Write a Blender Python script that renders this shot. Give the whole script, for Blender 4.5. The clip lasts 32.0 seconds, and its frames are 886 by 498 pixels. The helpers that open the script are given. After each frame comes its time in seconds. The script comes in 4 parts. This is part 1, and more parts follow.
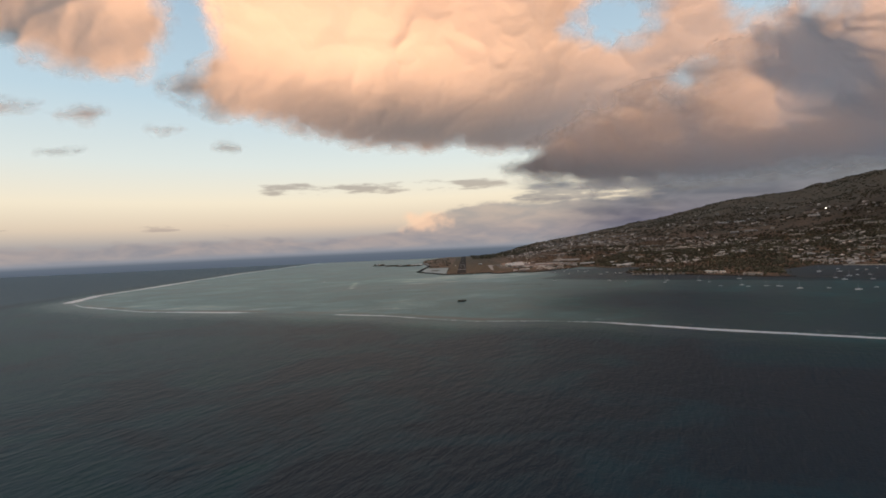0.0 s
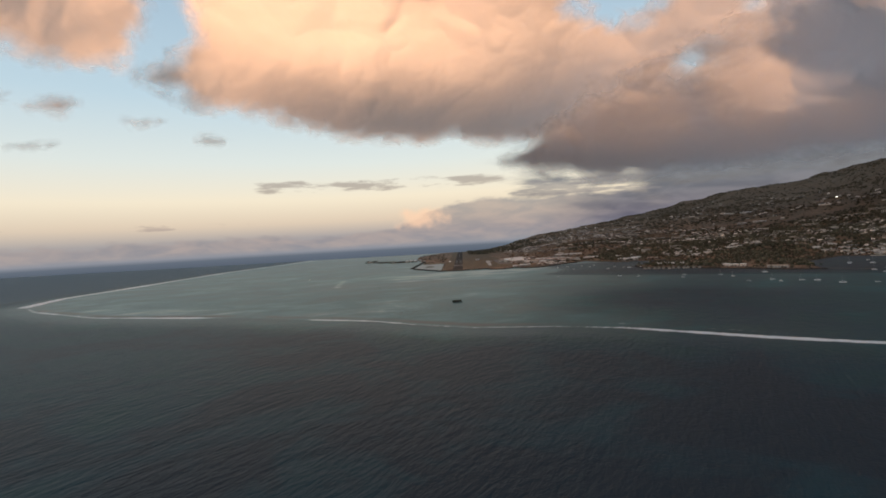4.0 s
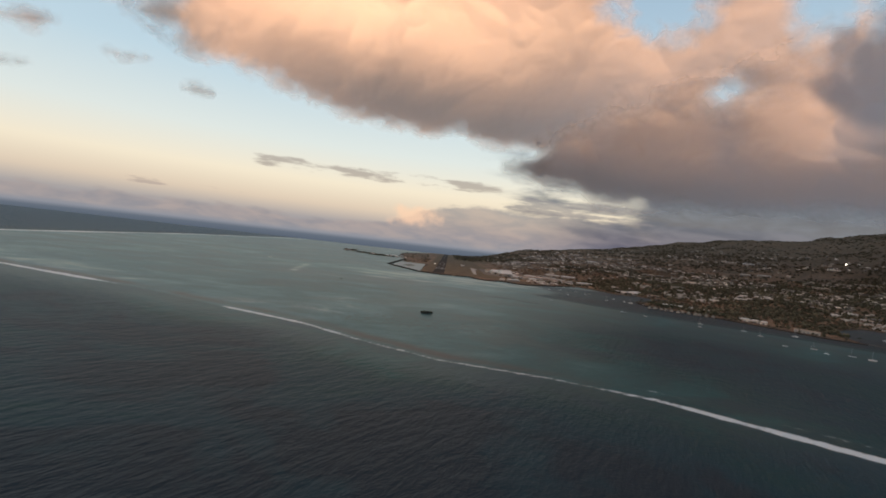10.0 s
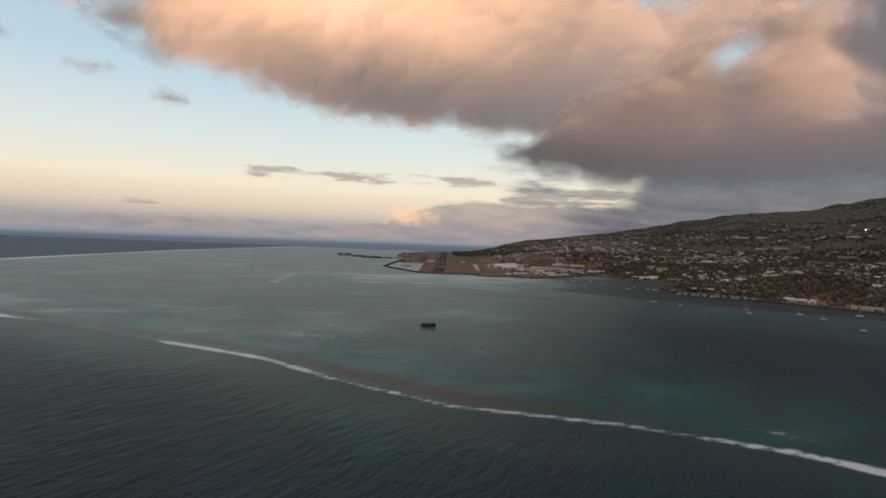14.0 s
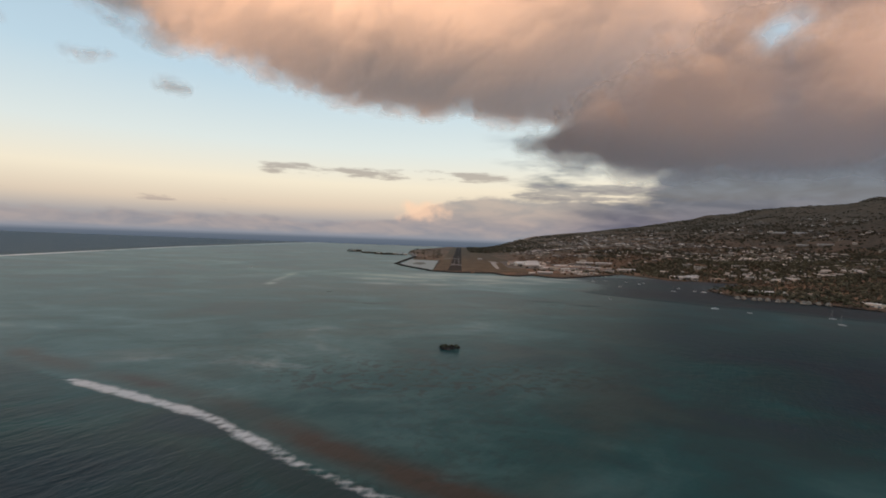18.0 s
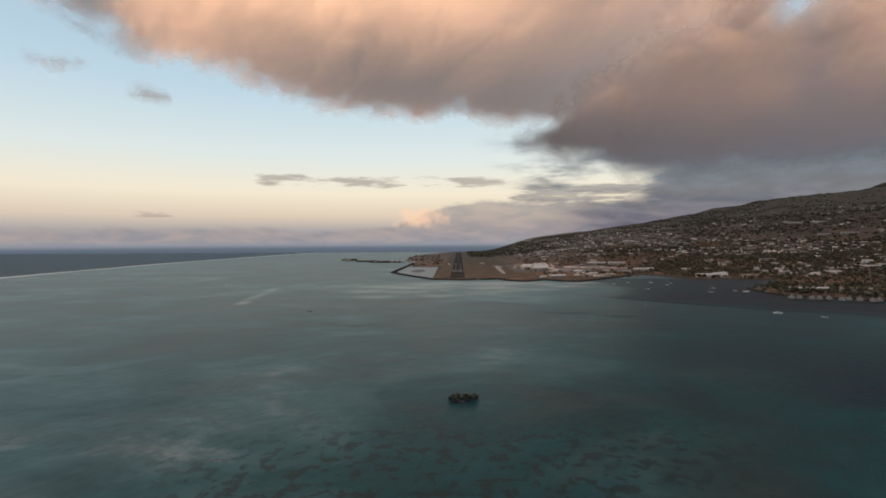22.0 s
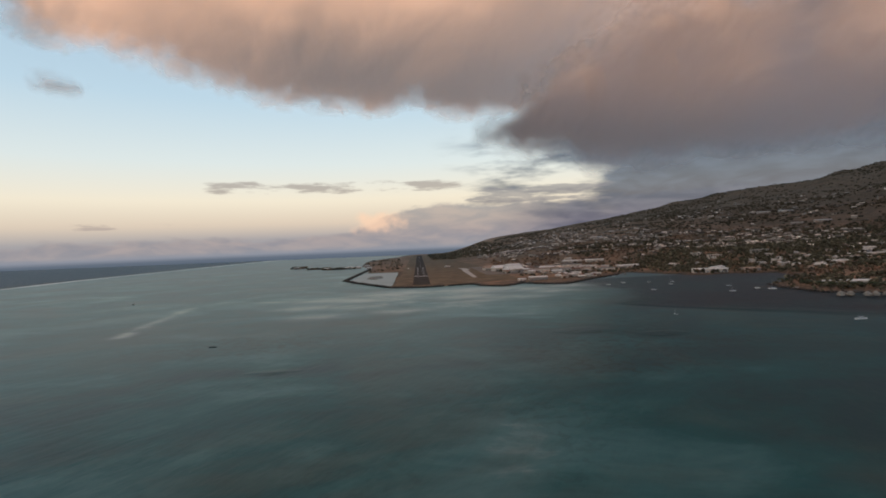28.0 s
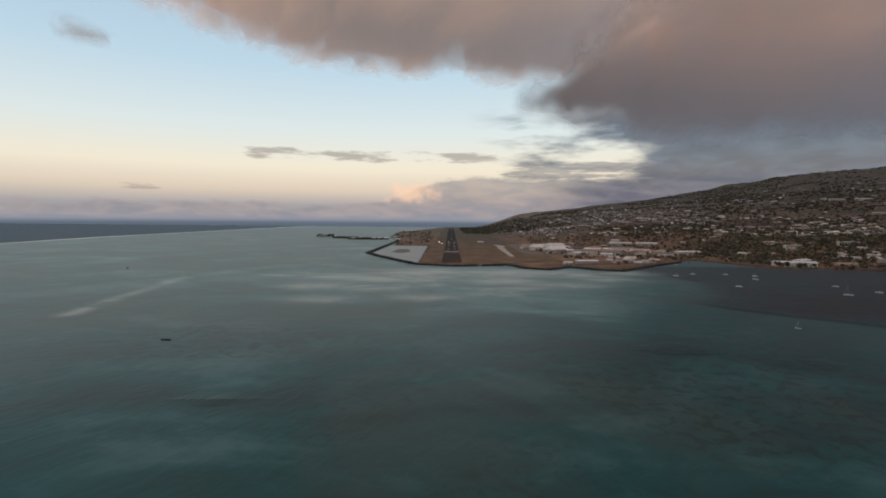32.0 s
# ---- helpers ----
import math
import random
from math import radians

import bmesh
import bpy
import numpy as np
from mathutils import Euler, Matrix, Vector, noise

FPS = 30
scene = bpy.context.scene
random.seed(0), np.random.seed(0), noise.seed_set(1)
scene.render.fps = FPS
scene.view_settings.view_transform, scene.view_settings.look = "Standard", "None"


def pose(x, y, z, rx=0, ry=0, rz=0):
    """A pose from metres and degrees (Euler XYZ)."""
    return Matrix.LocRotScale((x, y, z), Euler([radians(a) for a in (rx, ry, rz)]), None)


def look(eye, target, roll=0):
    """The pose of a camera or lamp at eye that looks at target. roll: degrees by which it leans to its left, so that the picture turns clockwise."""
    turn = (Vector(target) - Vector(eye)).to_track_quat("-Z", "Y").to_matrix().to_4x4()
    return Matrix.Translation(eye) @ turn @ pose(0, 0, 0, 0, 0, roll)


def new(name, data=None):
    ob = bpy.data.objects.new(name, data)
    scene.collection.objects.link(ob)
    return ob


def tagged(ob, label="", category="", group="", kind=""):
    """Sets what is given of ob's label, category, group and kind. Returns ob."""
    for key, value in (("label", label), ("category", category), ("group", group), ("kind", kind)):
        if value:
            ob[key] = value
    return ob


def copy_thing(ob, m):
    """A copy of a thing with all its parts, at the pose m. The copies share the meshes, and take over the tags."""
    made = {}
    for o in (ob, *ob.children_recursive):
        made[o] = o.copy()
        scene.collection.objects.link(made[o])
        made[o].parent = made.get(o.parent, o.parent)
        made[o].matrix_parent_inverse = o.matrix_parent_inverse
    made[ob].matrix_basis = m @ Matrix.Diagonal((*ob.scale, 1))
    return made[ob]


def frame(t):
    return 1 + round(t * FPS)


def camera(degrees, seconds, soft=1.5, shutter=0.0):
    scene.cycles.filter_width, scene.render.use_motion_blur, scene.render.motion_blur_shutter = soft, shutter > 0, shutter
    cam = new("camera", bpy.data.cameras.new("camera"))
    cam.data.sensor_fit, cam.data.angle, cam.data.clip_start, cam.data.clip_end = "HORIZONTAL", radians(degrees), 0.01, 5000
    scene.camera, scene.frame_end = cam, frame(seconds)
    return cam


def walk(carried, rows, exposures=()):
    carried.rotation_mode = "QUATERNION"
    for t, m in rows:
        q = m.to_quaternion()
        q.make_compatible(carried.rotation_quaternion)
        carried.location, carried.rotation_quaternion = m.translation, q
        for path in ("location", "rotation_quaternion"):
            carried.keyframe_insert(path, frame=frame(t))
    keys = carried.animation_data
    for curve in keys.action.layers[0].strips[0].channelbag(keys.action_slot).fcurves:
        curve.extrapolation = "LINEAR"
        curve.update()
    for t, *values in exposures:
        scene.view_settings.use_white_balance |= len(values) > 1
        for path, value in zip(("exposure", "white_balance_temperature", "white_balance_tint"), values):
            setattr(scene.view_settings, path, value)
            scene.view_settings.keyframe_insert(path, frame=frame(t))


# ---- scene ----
cam = camera(84.0, 32.0, soft=1.8)
PATH = [
    (0, (0.90, 3.48, 126.41), (0.923, 5.477, 126.395), -2.6),
    (0.5, (1.61, 19.53, 126.04), (1.637, 21.528, 126.027), -1.6),
    (1, (2.38, 35.65, 125.61), (2.407, 37.647, 125.583), -1.3),
    (1.5, (3.23, 51.99, 124.99), (3.258, 53.989, 124.957), -2.2),
    (2, (4.24, 68.71, 124.12), (4.276, 70.713, 124.077), -1.9),
    (2.5, (5.51, 85.80, 123.05), (5.560, 87.800, 123.008), -2.3),
    (4.5, (13.41, 157.28, 117.82), (13.441, 159.285, 117.792), -3.4),
    (5, (15.24, 174.86, 116.68), (15.244, 176.855, 116.654), -2.4),
    (5.5, (17.11, 192.26, 115.41), (17.105, 194.260, 115.368), 0.2),
    (6, (18.85, 209.30, 114.05), (18.877, 211.296, 114.003), -6.4),
    (6.5, (20.18, 225.93, 112.95), (20.282, 227.928, 112.894), -8.4),
    (7, (21.08, 242.31, 112.26), (21.331, 244.297, 112.191), -4.4),
    (7.5, (21.93, 258.75, 111.86), (22.266, 260.717, 111.802), 1.8),
    (8, (23.27, 275.60, 111.43), (23.609, 277.575, 111.391), 4.3),
    (8.5, (25.42, 293.03, 110.69), (25.679, 295.011, 110.673), 5.0),
    (9, (28.05, 310.85, 109.74), (28.209, 312.841, 109.723), 5.7),
    (9.5, (30.50, 328.83, 108.86), (30.603, 330.829, 108.847), 6.4),
    (10, (32.35, 346.95, 108.26), (32.435, 348.950, 108.239), 6.5),
    (10.5, (33.67, 365.34, 107.88), (33.764, 367.340, 107.837), 6.2),
    (11, (34.84, 384.11, 107.46), (34.936, 386.102, 107.406), 5.5),
    (11.5, (36.08, 403.20, 106.85), (36.171, 405.198, 106.793), 3.6),
    (12, (37.31, 422.37, 106.10), (37.357, 424.365, 106.050), 1.3),
    (12.5, (38.10, 441.07, 105.40), (38.131, 443.070, 105.353), 2.0),
    (13, (38.10, 458.93, 104.88), (38.152, 460.927, 104.846), 2.0),
    (13.5, (37.57, 476.63, 104.50), (37.657, 478.624, 104.468), 1.6),
    (15.5, (32.83, 551.11, 103.65), (32.918, 553.104, 103.625), 4.0),
    (16, (32.34, 569.55, 103.50), (32.391, 571.546, 103.476), 0.5),
    (16.5, (31.99, 587.82, 103.39), (32.027, 589.817, 103.373), 2.3),
    (17, (31.67, 605.96, 103.34), (31.714, 607.960, 103.319), 3.4),
    (17.5, (31.38, 624.05, 103.41), (31.427, 626.049, 103.372), 2.7),
    (18, (31.14, 642.05, 103.54), (31.183, 644.051, 103.490), 2.1),
    (18.5, (30.93, 659.81, 103.59), (30.971, 661.814, 103.527), -0.1),
    (19, (30.72, 677.23, 103.41), (30.757, 679.228, 103.340), -2.3),
    (19.5, (30.48, 694.48, 102.96), (30.524, 696.479, 102.899), -1.4),
    (20, (30.22, 712.05, 102.38), (30.305, 714.045, 102.317), 0.2),
    (20.5, (30.09, 730.34, 101.77), (30.201, 732.338, 101.717), 0.2),
    (21, (30.17, 749.26, 101.17), (30.269, 751.256, 101.113), 0.3),
    (21.5, (30.37, 768.18, 100.51), (30.441, 770.180, 100.468), 0.6),
    (22, (30.48, 786.49, 99.81), (30.527, 788.485, 99.782), -0.3),
    (22.5, (30.34, 804.02, 99.19), (30.389, 806.017, 99.155), 0.2),
    (23, (30.03, 821.12, 98.71), (30.087, 823.117, 98.680), -0.0),
    (23.5, (29.77, 838.25, 98.35), (29.813, 840.249, 98.312), -0.8),
    (24, (29.71, 855.64, 98.04), (29.750, 857.637, 97.990), -1.0),
    (24.5, (29.82, 873.15, 97.78), (29.879, 875.145, 97.712), -1.0),
    (25, (29.93, 890.48, 97.57), (30.014, 892.480, 97.493), -1.8),
    (25.5, (30.05, 907.77, 97.26), (30.177, 909.764, 97.174), -1.9),
    (27.5, (31.88, 978.40, 93.64), (32.064, 980.389, 93.609), -5.1),
    (28, (32.22, 995.49, 92.54), (32.433, 997.476, 92.522), -2.3),
    (28.5, (32.58, 1012.45, 91.45), (32.826, 1014.433, 91.446), 1.4),
    (29, (33.38, 1029.66, 90.73), (33.643, 1031.644, 90.718), 2.1),
    (29.5, (34.68, 1047.23, 90.41), (34.930, 1049.214, 90.394), 1.2),
    (30, (36.23, 1065.12, 90.36), (36.441, 1067.106, 90.306), 1.9),
    (30.5, (37.81, 1083.31, 90.47), (37.962, 1085.306, 90.363), 1.6),
    (31, (39.28, 1101.77, 90.66), (39.400, 1103.762, 90.528), 2.0),
    (31.5, (40.61, 1120.33, 90.94), (40.718, 1122.318, 90.795), 1.0),
    (32, (41.82, 1138.73, 91.30), (41.903, 1140.722, 91.175), 0.5),
]
walk(cam, [(t, look(eye, target, roll)) for t, eye, target, roll in PATH],
     [(0, 0.0, 6500, 10), (8, 0.0, 6480, 10), (20, 0.0, 6380, 10), (32, 0.0, 6250, 10)])

# ---- world: dusk sky, the sun just under the horizon behind the camera ----
SUN_AZ, SUN_EL = 200.0, -5.5          # degrees clockwise from +y, degrees up


class Graph:
    """Short calls for a node tree."""

    def __init__(self, tree):
        self.t, self.l = tree, tree.links
        tree.nodes.clear()

    def node(self, kind, **props):
        n = self.t.nodes.new(kind)
        for k, v in props.items():
            setattr(n, k, v)
        return n

    def put(self, socket, v):
        if isinstance(v, bpy.types.NodeSocket):
            self.l.new(v, socket)
        elif v is not None:
            socket.default_value = v

    def math(self, op, a, b=None, c=None):
        n = self.node("ShaderNodeMath", operation=op)
        for i, v in enumerate((a, b, c)):
            self.put(n.inputs[i], v)
        return n.outputs[0]

    def smooth(self, v, a, b):
        n = self.node("ShaderNodeMapRange", interpolation_type="SMOOTHSTEP")
        for i, x in enumerate((v, a, b, 0.0, 1.0)):
            self.put(n.inputs[i], x)
        return n.outputs[0]

    def mix(self, f, a, b, blend="MIX"):
        n = self.node("ShaderNodeMix", data_type="RGBA", blend_type=blend)
        self.put(n.inputs[0], f)
        self.put(n.inputs[6], a)
        self.put(n.inputs[7], b)
        return n.outputs[2]

    def ramp(self, v, stops, interp="LINEAR"):
        n = self.node("ShaderNodeValToRGB")
        n.color_ramp.interpolation = interp
        e = n.color_ramp.elements
        while len(e) < len(stops):
            e.new(0.5)
        for el, (p, c) in zip(e, stops):
            el.position, el.color = p, (*c, 1)
        self.put(n.inputs[0], v)
        return n.outputs[0]

    def noise(self, vec, scale, detail=4.0, rough=0.5, distort=0.0):
        n = self.node("ShaderNodeTexNoise")
        self.put(n.inputs["Vector"], vec)
        n.inputs["Scale"].default_value, n.inputs["Detail"].default_value = scale, detail
        n.inputs["Roughness"].default_value, n.inputs["Distortion"].default_value = rough, distort
        return n.outputs[0]

    def scaled(self, vec, s):
        n = self.node("ShaderNodeMapping")
        self.put(n.inputs["Vector"], vec)
        n.inputs["Scale"].default_value = s
        return n.outputs[0]

    def position(self):
        return self.node("ShaderNodeNewGeometry").outputs["Position"]

    def attr(self, name):
        return self.node("ShaderNodeAttribute", attribute_name=name).outputs["Fac"]


def lin(r, g, b):
    return tuple(c / 12.92 if c <= 0.04045 else ((c + 0.055) / 1.055) ** 2.4 for c in (r, g, b))


def build_world():
    w = bpy.data.worlds.new("dusk_sky")
    w.use_nodes = True
    scene.world = w
    g = Graph(w.node_tree)
    way = g.node("ShaderNodeTexCoord").outputs["Generated"]
    sep = g.node("ShaderNodeSeparateXYZ")
    g.put(sep.inputs[0], way)
    x, y, z = sep.outputs
    el = g.math("MULTIPLY", g.math("ARCSINE", z), 180 / math.pi)
    az = g.math("MULTIPLY", g.math("ARCTAN2", x, y), 180 / math.pi)
    # clear sky by height: haze, cream, pale blue
    v = g.math("DIVIDE", g.math("ADD", el, 10.0), 100.0)
    clear = g.ramp(v, [
        (0.0, lin(.20, .25, .29)), (0.09, lin(.35, .40, .46)), (0.0965, lin(.40, .45, .50)), (0.0978, lin(.56, .58, .62)),
        (0.113, lin(.63, .63, .64)), (0.13, lin(.84, .78, .71)), (0.155, lin(.93, .885, .80)), (0.195, lin(.85, .88, .87)),
        (0.26, lin(.73, .82, .87)), (0.38, lin(.62, .72, .80)), (0.6, lin(.57, .57, .60)), (1.0, lin(.55, .54, .56))])
    p = g.node("ShaderNodeCombineXYZ")
    g.put(p.inputs[0], az)
    g.put(p.inputs[1], el)
    flat = p.outputs[0]
    n1 = g.noise(g.scaled(flat, (0.35, 1.0, 1.0)), 0.55, 6, 0.6)
    n2 = g.noise(g.scaled(flat, (0.28, 1.0, 1.0)), 0.8, 4, 0.55, 0.4)
    # a low bank of far cloud, higher on the mountain side
    top = g.math("ADD", g.math("MULTIPLY", g.smooth(az, -7.0, 4.0), 3.2), 1.5)
    top = g.math("ADD", top, g.math("MULTIPLY", g.math("SUBTRACT", n1, 0.5), 3.2))
    bank = g.smooth(g.math("SUBTRACT", top, el), -0.25, 0.55)
    bank = g.math("MULTIPLY", bank, g.smooth(el, -0.4, 0.3))
    bank_col = g.mix(g.smooth(n2, 0.3, 0.7), (*lin(.55, .56, .59), 1), (*lin(.67, .63, .62), 1))
    bank_col = g.mix(g.smooth(az, 10.0, 22.0), bank_col, g.mix(g.smooth(n2, 0.3, 0.7), (*lin(.28, .35, .45), 1), (*lin(.42, .45, .52), 1)))
    # layered grey cloud behind the mountain
    n4 = g.noise(g.scaled(flat, (0.22, 1.0, 1.0)), 0.5, 5, 0.55)
    pall = g.math("ADD", g.smooth(az, 14.0, 35.0), g.math("MULTIPLY", g.math("SUBTRACT", n4, 0.5), 2.4))
    pall = g.math("MULTIPLY", g.math("MULTIPLY", g.smooth(pall, -0.1, 0.5), g.smooth(az, 4.0, 15.0)), g.math("MULTIPLY", g.smooth(el, -0.2, 0.6), g.math("SUBTRACT", 1.0, g.smooth(el, 10.0, 15.0))))
    clear = g.mix(g.math("MULTIPLY", pall, 0.92), clear, g.mix(g.smooth(n2, 0.35, 0.7), (*lin(.22, .29, .40), 1), (*lin(.31, .38, .48), 1)))
    sky = g.mix(g.math("MULTIPLY", bank, 0.85), clear, bank_col)
    # the far cumulus head that still catches the sun
    dx, dy = g.math("DIVIDE", g.math("SUBTRACT", az, -1.6), 3.6), g.math("DIVIDE", g.math("SUBTRACT", el, 2.9), 1.35)
    r = g.math("SQRT", g.math("ADD", g.math("MULTIPLY", dx, dx), g.math("MULTIPLY", dy, dy)))
    r = g.math("ADD", r, g.math("MULTIPLY", g.math("SUBTRACT", g.noise(flat, 0.6, 3, 0.5), 0.5), 2.0))
    head = g.math("SUBTRACT", 1.0, g.smooth(r, 0.15, 1.15))
    sky = g.mix(g.math("MULTIPLY", head, 0.7), sky, (*lin(.98, .82, .70), 1))
    # thin grey streaks
    n3 = g.noise(g.scaled(flat, (0.16, 0.9, 1.0)), 0.9, 6, 0.62)
    inside = g.math("MULTIPLY", g.smooth(az, -25.0, -18.0), g.math("SUBTRACT", 1.0, g.smooth(az, 4.0, 22.0)))
    lift = g.math("SUBTRACT", 1.0, g.smooth(g.math("ABSOLUTE", g.math("SUBTRACT", el, 6.9)), 0.3, 1.7))
    streak = g.smooth(g.math("MULTIPLY", n3, g.math("MULTIPLY", inside, lift)), 0.42, 0.56)
    sky = g.mix(g.math("MULTIPLY", streak, 0.75), sky, (*lin(.60, .56, .55), 1))
    belt = g.math("SUBTRACT", 1.0, g.smooth(g.math("ABSOLUTE", g.math("SUBTRACT", el, 5.4)), 0.6, 1.9))
    east = g.math("MULTIPLY", g.smooth(az, 4.0, 10.0), g.math("SUBTRACT", 1.0, g.smooth(az, 24.0, 30.0)))
    layer = g.smooth(g.math("MULTIPLY", g.noise(g.scaled(flat, (0.14, 1.0, 1.0)), 1.3, 5, 0.6), g.math("MULTIPLY", belt, east)), 0.40, 0.52)
    sky = g.mix(g.math("MULTIPLY", layer, 0.7), sky, (*lin(.50, .50, .54), 1))
    low = g.math("SUBTRACT", 1.0, g.smooth(g.math("ABSOLUTE", g.math("SUBTRACT", el, 3.0)), 0.2, 1.0))
    wisp = g.smooth(g.math("MULTIPLY", n3, g.math("MULTIPLY", low, g.math("SUBTRACT", 1.0, g.smooth(az, -22.0, -8.0)))), 0.5, 0.6)
    sky = g.mix(g.math("MULTIPLY", wisp, 0.6), sky, (*lin(.62, .58, .58), 1))
    base = g.node("ShaderNodeBackground")
    g.put(base.inputs[0], sky)
    base.inputs[1].default_value = 1.0
    air = g.node("ShaderNodeTexSky", sky_type="NISHITA", sun_disc=False)
    air.sun_elevation, air.sun_rotation = radians(1.0), radians(SUN_AZ)
    glow = g.node("ShaderNodeBackground")
    g.put(glow.inputs[0], air.outputs[0])
    glow.inputs[1].default_value = 0.05
    add = g.node("ShaderNodeAddShader")
    g.put(add.inputs[0], base.outputs[0])
    g.put(add.inputs[1], glow.outputs[0])
    g.put(g.node("ShaderNodeOutputWorld").inputs[0], add.outputs[0])


build_world()
sun = new("sun", bpy.data.lights.new("sun", "SUN"))
sun.data.energy, sun.data.angle, sun.data.color = 7.3, radians(6.0), (1.0, 0.505, 0.24)
_a, _e = radians(SUN_AZ), radians(SUN_EL)
sun.matrix_world = look((0, 0, 0), (-math.sin(_a) * math.cos(_e), -math.cos(_a) * math.cos(_e), -math.sin(_e)))
scene.view_settings.exposure = 0.0


# ---- materials ----
def material(name):
    m = bpy.data.materials.new(name)
    m.use_nodes = True
    return m, Graph(m.node_tree)


def finish(g, color, rough=0.8, metal=0.0, bump=None, strength=0.3, distance=0.1, spec=0.3, emit=None):
    b = g.node("ShaderNodeBsdfPrincipled")
    g.put(b.inputs["Base Color"], color)
    g.put(b.inputs["Roughness"], rough)
    b.inputs["Metallic"].default_value = metal
    b.inputs["Specular IOR Level"].default_value = spec
    if emit:
        b.inputs["Emission Color"].default_value, b.inputs["Emission Strength"].default_value = (*emit[0], 1), emit[1]
    if bump is not None:
        n = g.node("ShaderNodeBump")
        g.put(n.inputs["Height"], bump)
        n.inputs["Strength"].default_value, n.inputs["Distance"].default_value = strength, distance
        g.put(b.inputs["Normal"], n.outputs[0])
    g.put(g.node("ShaderNodeOutputMaterial").inputs[0], b.outputs[0])
    return b


def plain(name, c, rough=0.7, metal=0.0, scale=0.3, vary=0.35, spec=0.3, emit=None, per_object=0.0, island=0.0):
    """A worn surface: a base colour with stains at two sizes and a light grain in the relief."""
    m, g = material(name)
    p = g.position()
    big, fine = g.noise(p, scale, 5, 0.6), g.noise(p, scale * 9, 3, 0.6)
    dark, light = tuple(v * (1 - vary) for v in c), tuple(min(0.95, v * (1 + vary * 0.7)) for v in c)
    col = g.mix(g.smooth(big, 0.3, 0.7), (*dark, 1), (*light, 1))
    col = g.mix(0.35, col, g.mix(fine, (*dark, 1), (*light, 1)))
    if per_object:
        rnd = g.node("ShaderNodeObjectInfo").outputs["Random"]
        h = g.node("ShaderNodeHueSaturation")
        g.put(h.inputs["Value"], g.math("ADD", g.math("MULTIPLY", rnd, per_object * 2), 1 - per_object))
        g.put(h.inputs["Color"], col)
        col = h.outputs[0]
    if island:
        rnd = g.node("ShaderNodeNewGeometry").outputs["Random Per Island"]
        h = g.node("ShaderNodeHueSaturation")
        g.put(h.inputs["Value"], g.math("ADD", g.math("MULTIPLY", g.math("POWER", rnd, 2.5), island * 3.2), 1 - island))
        g.put(h.inputs["Color"], col)
        col = h.outputs[0]
    finish(g, col, rough, metal, fine, 0.3, 0.05, spec, emit)
    return m


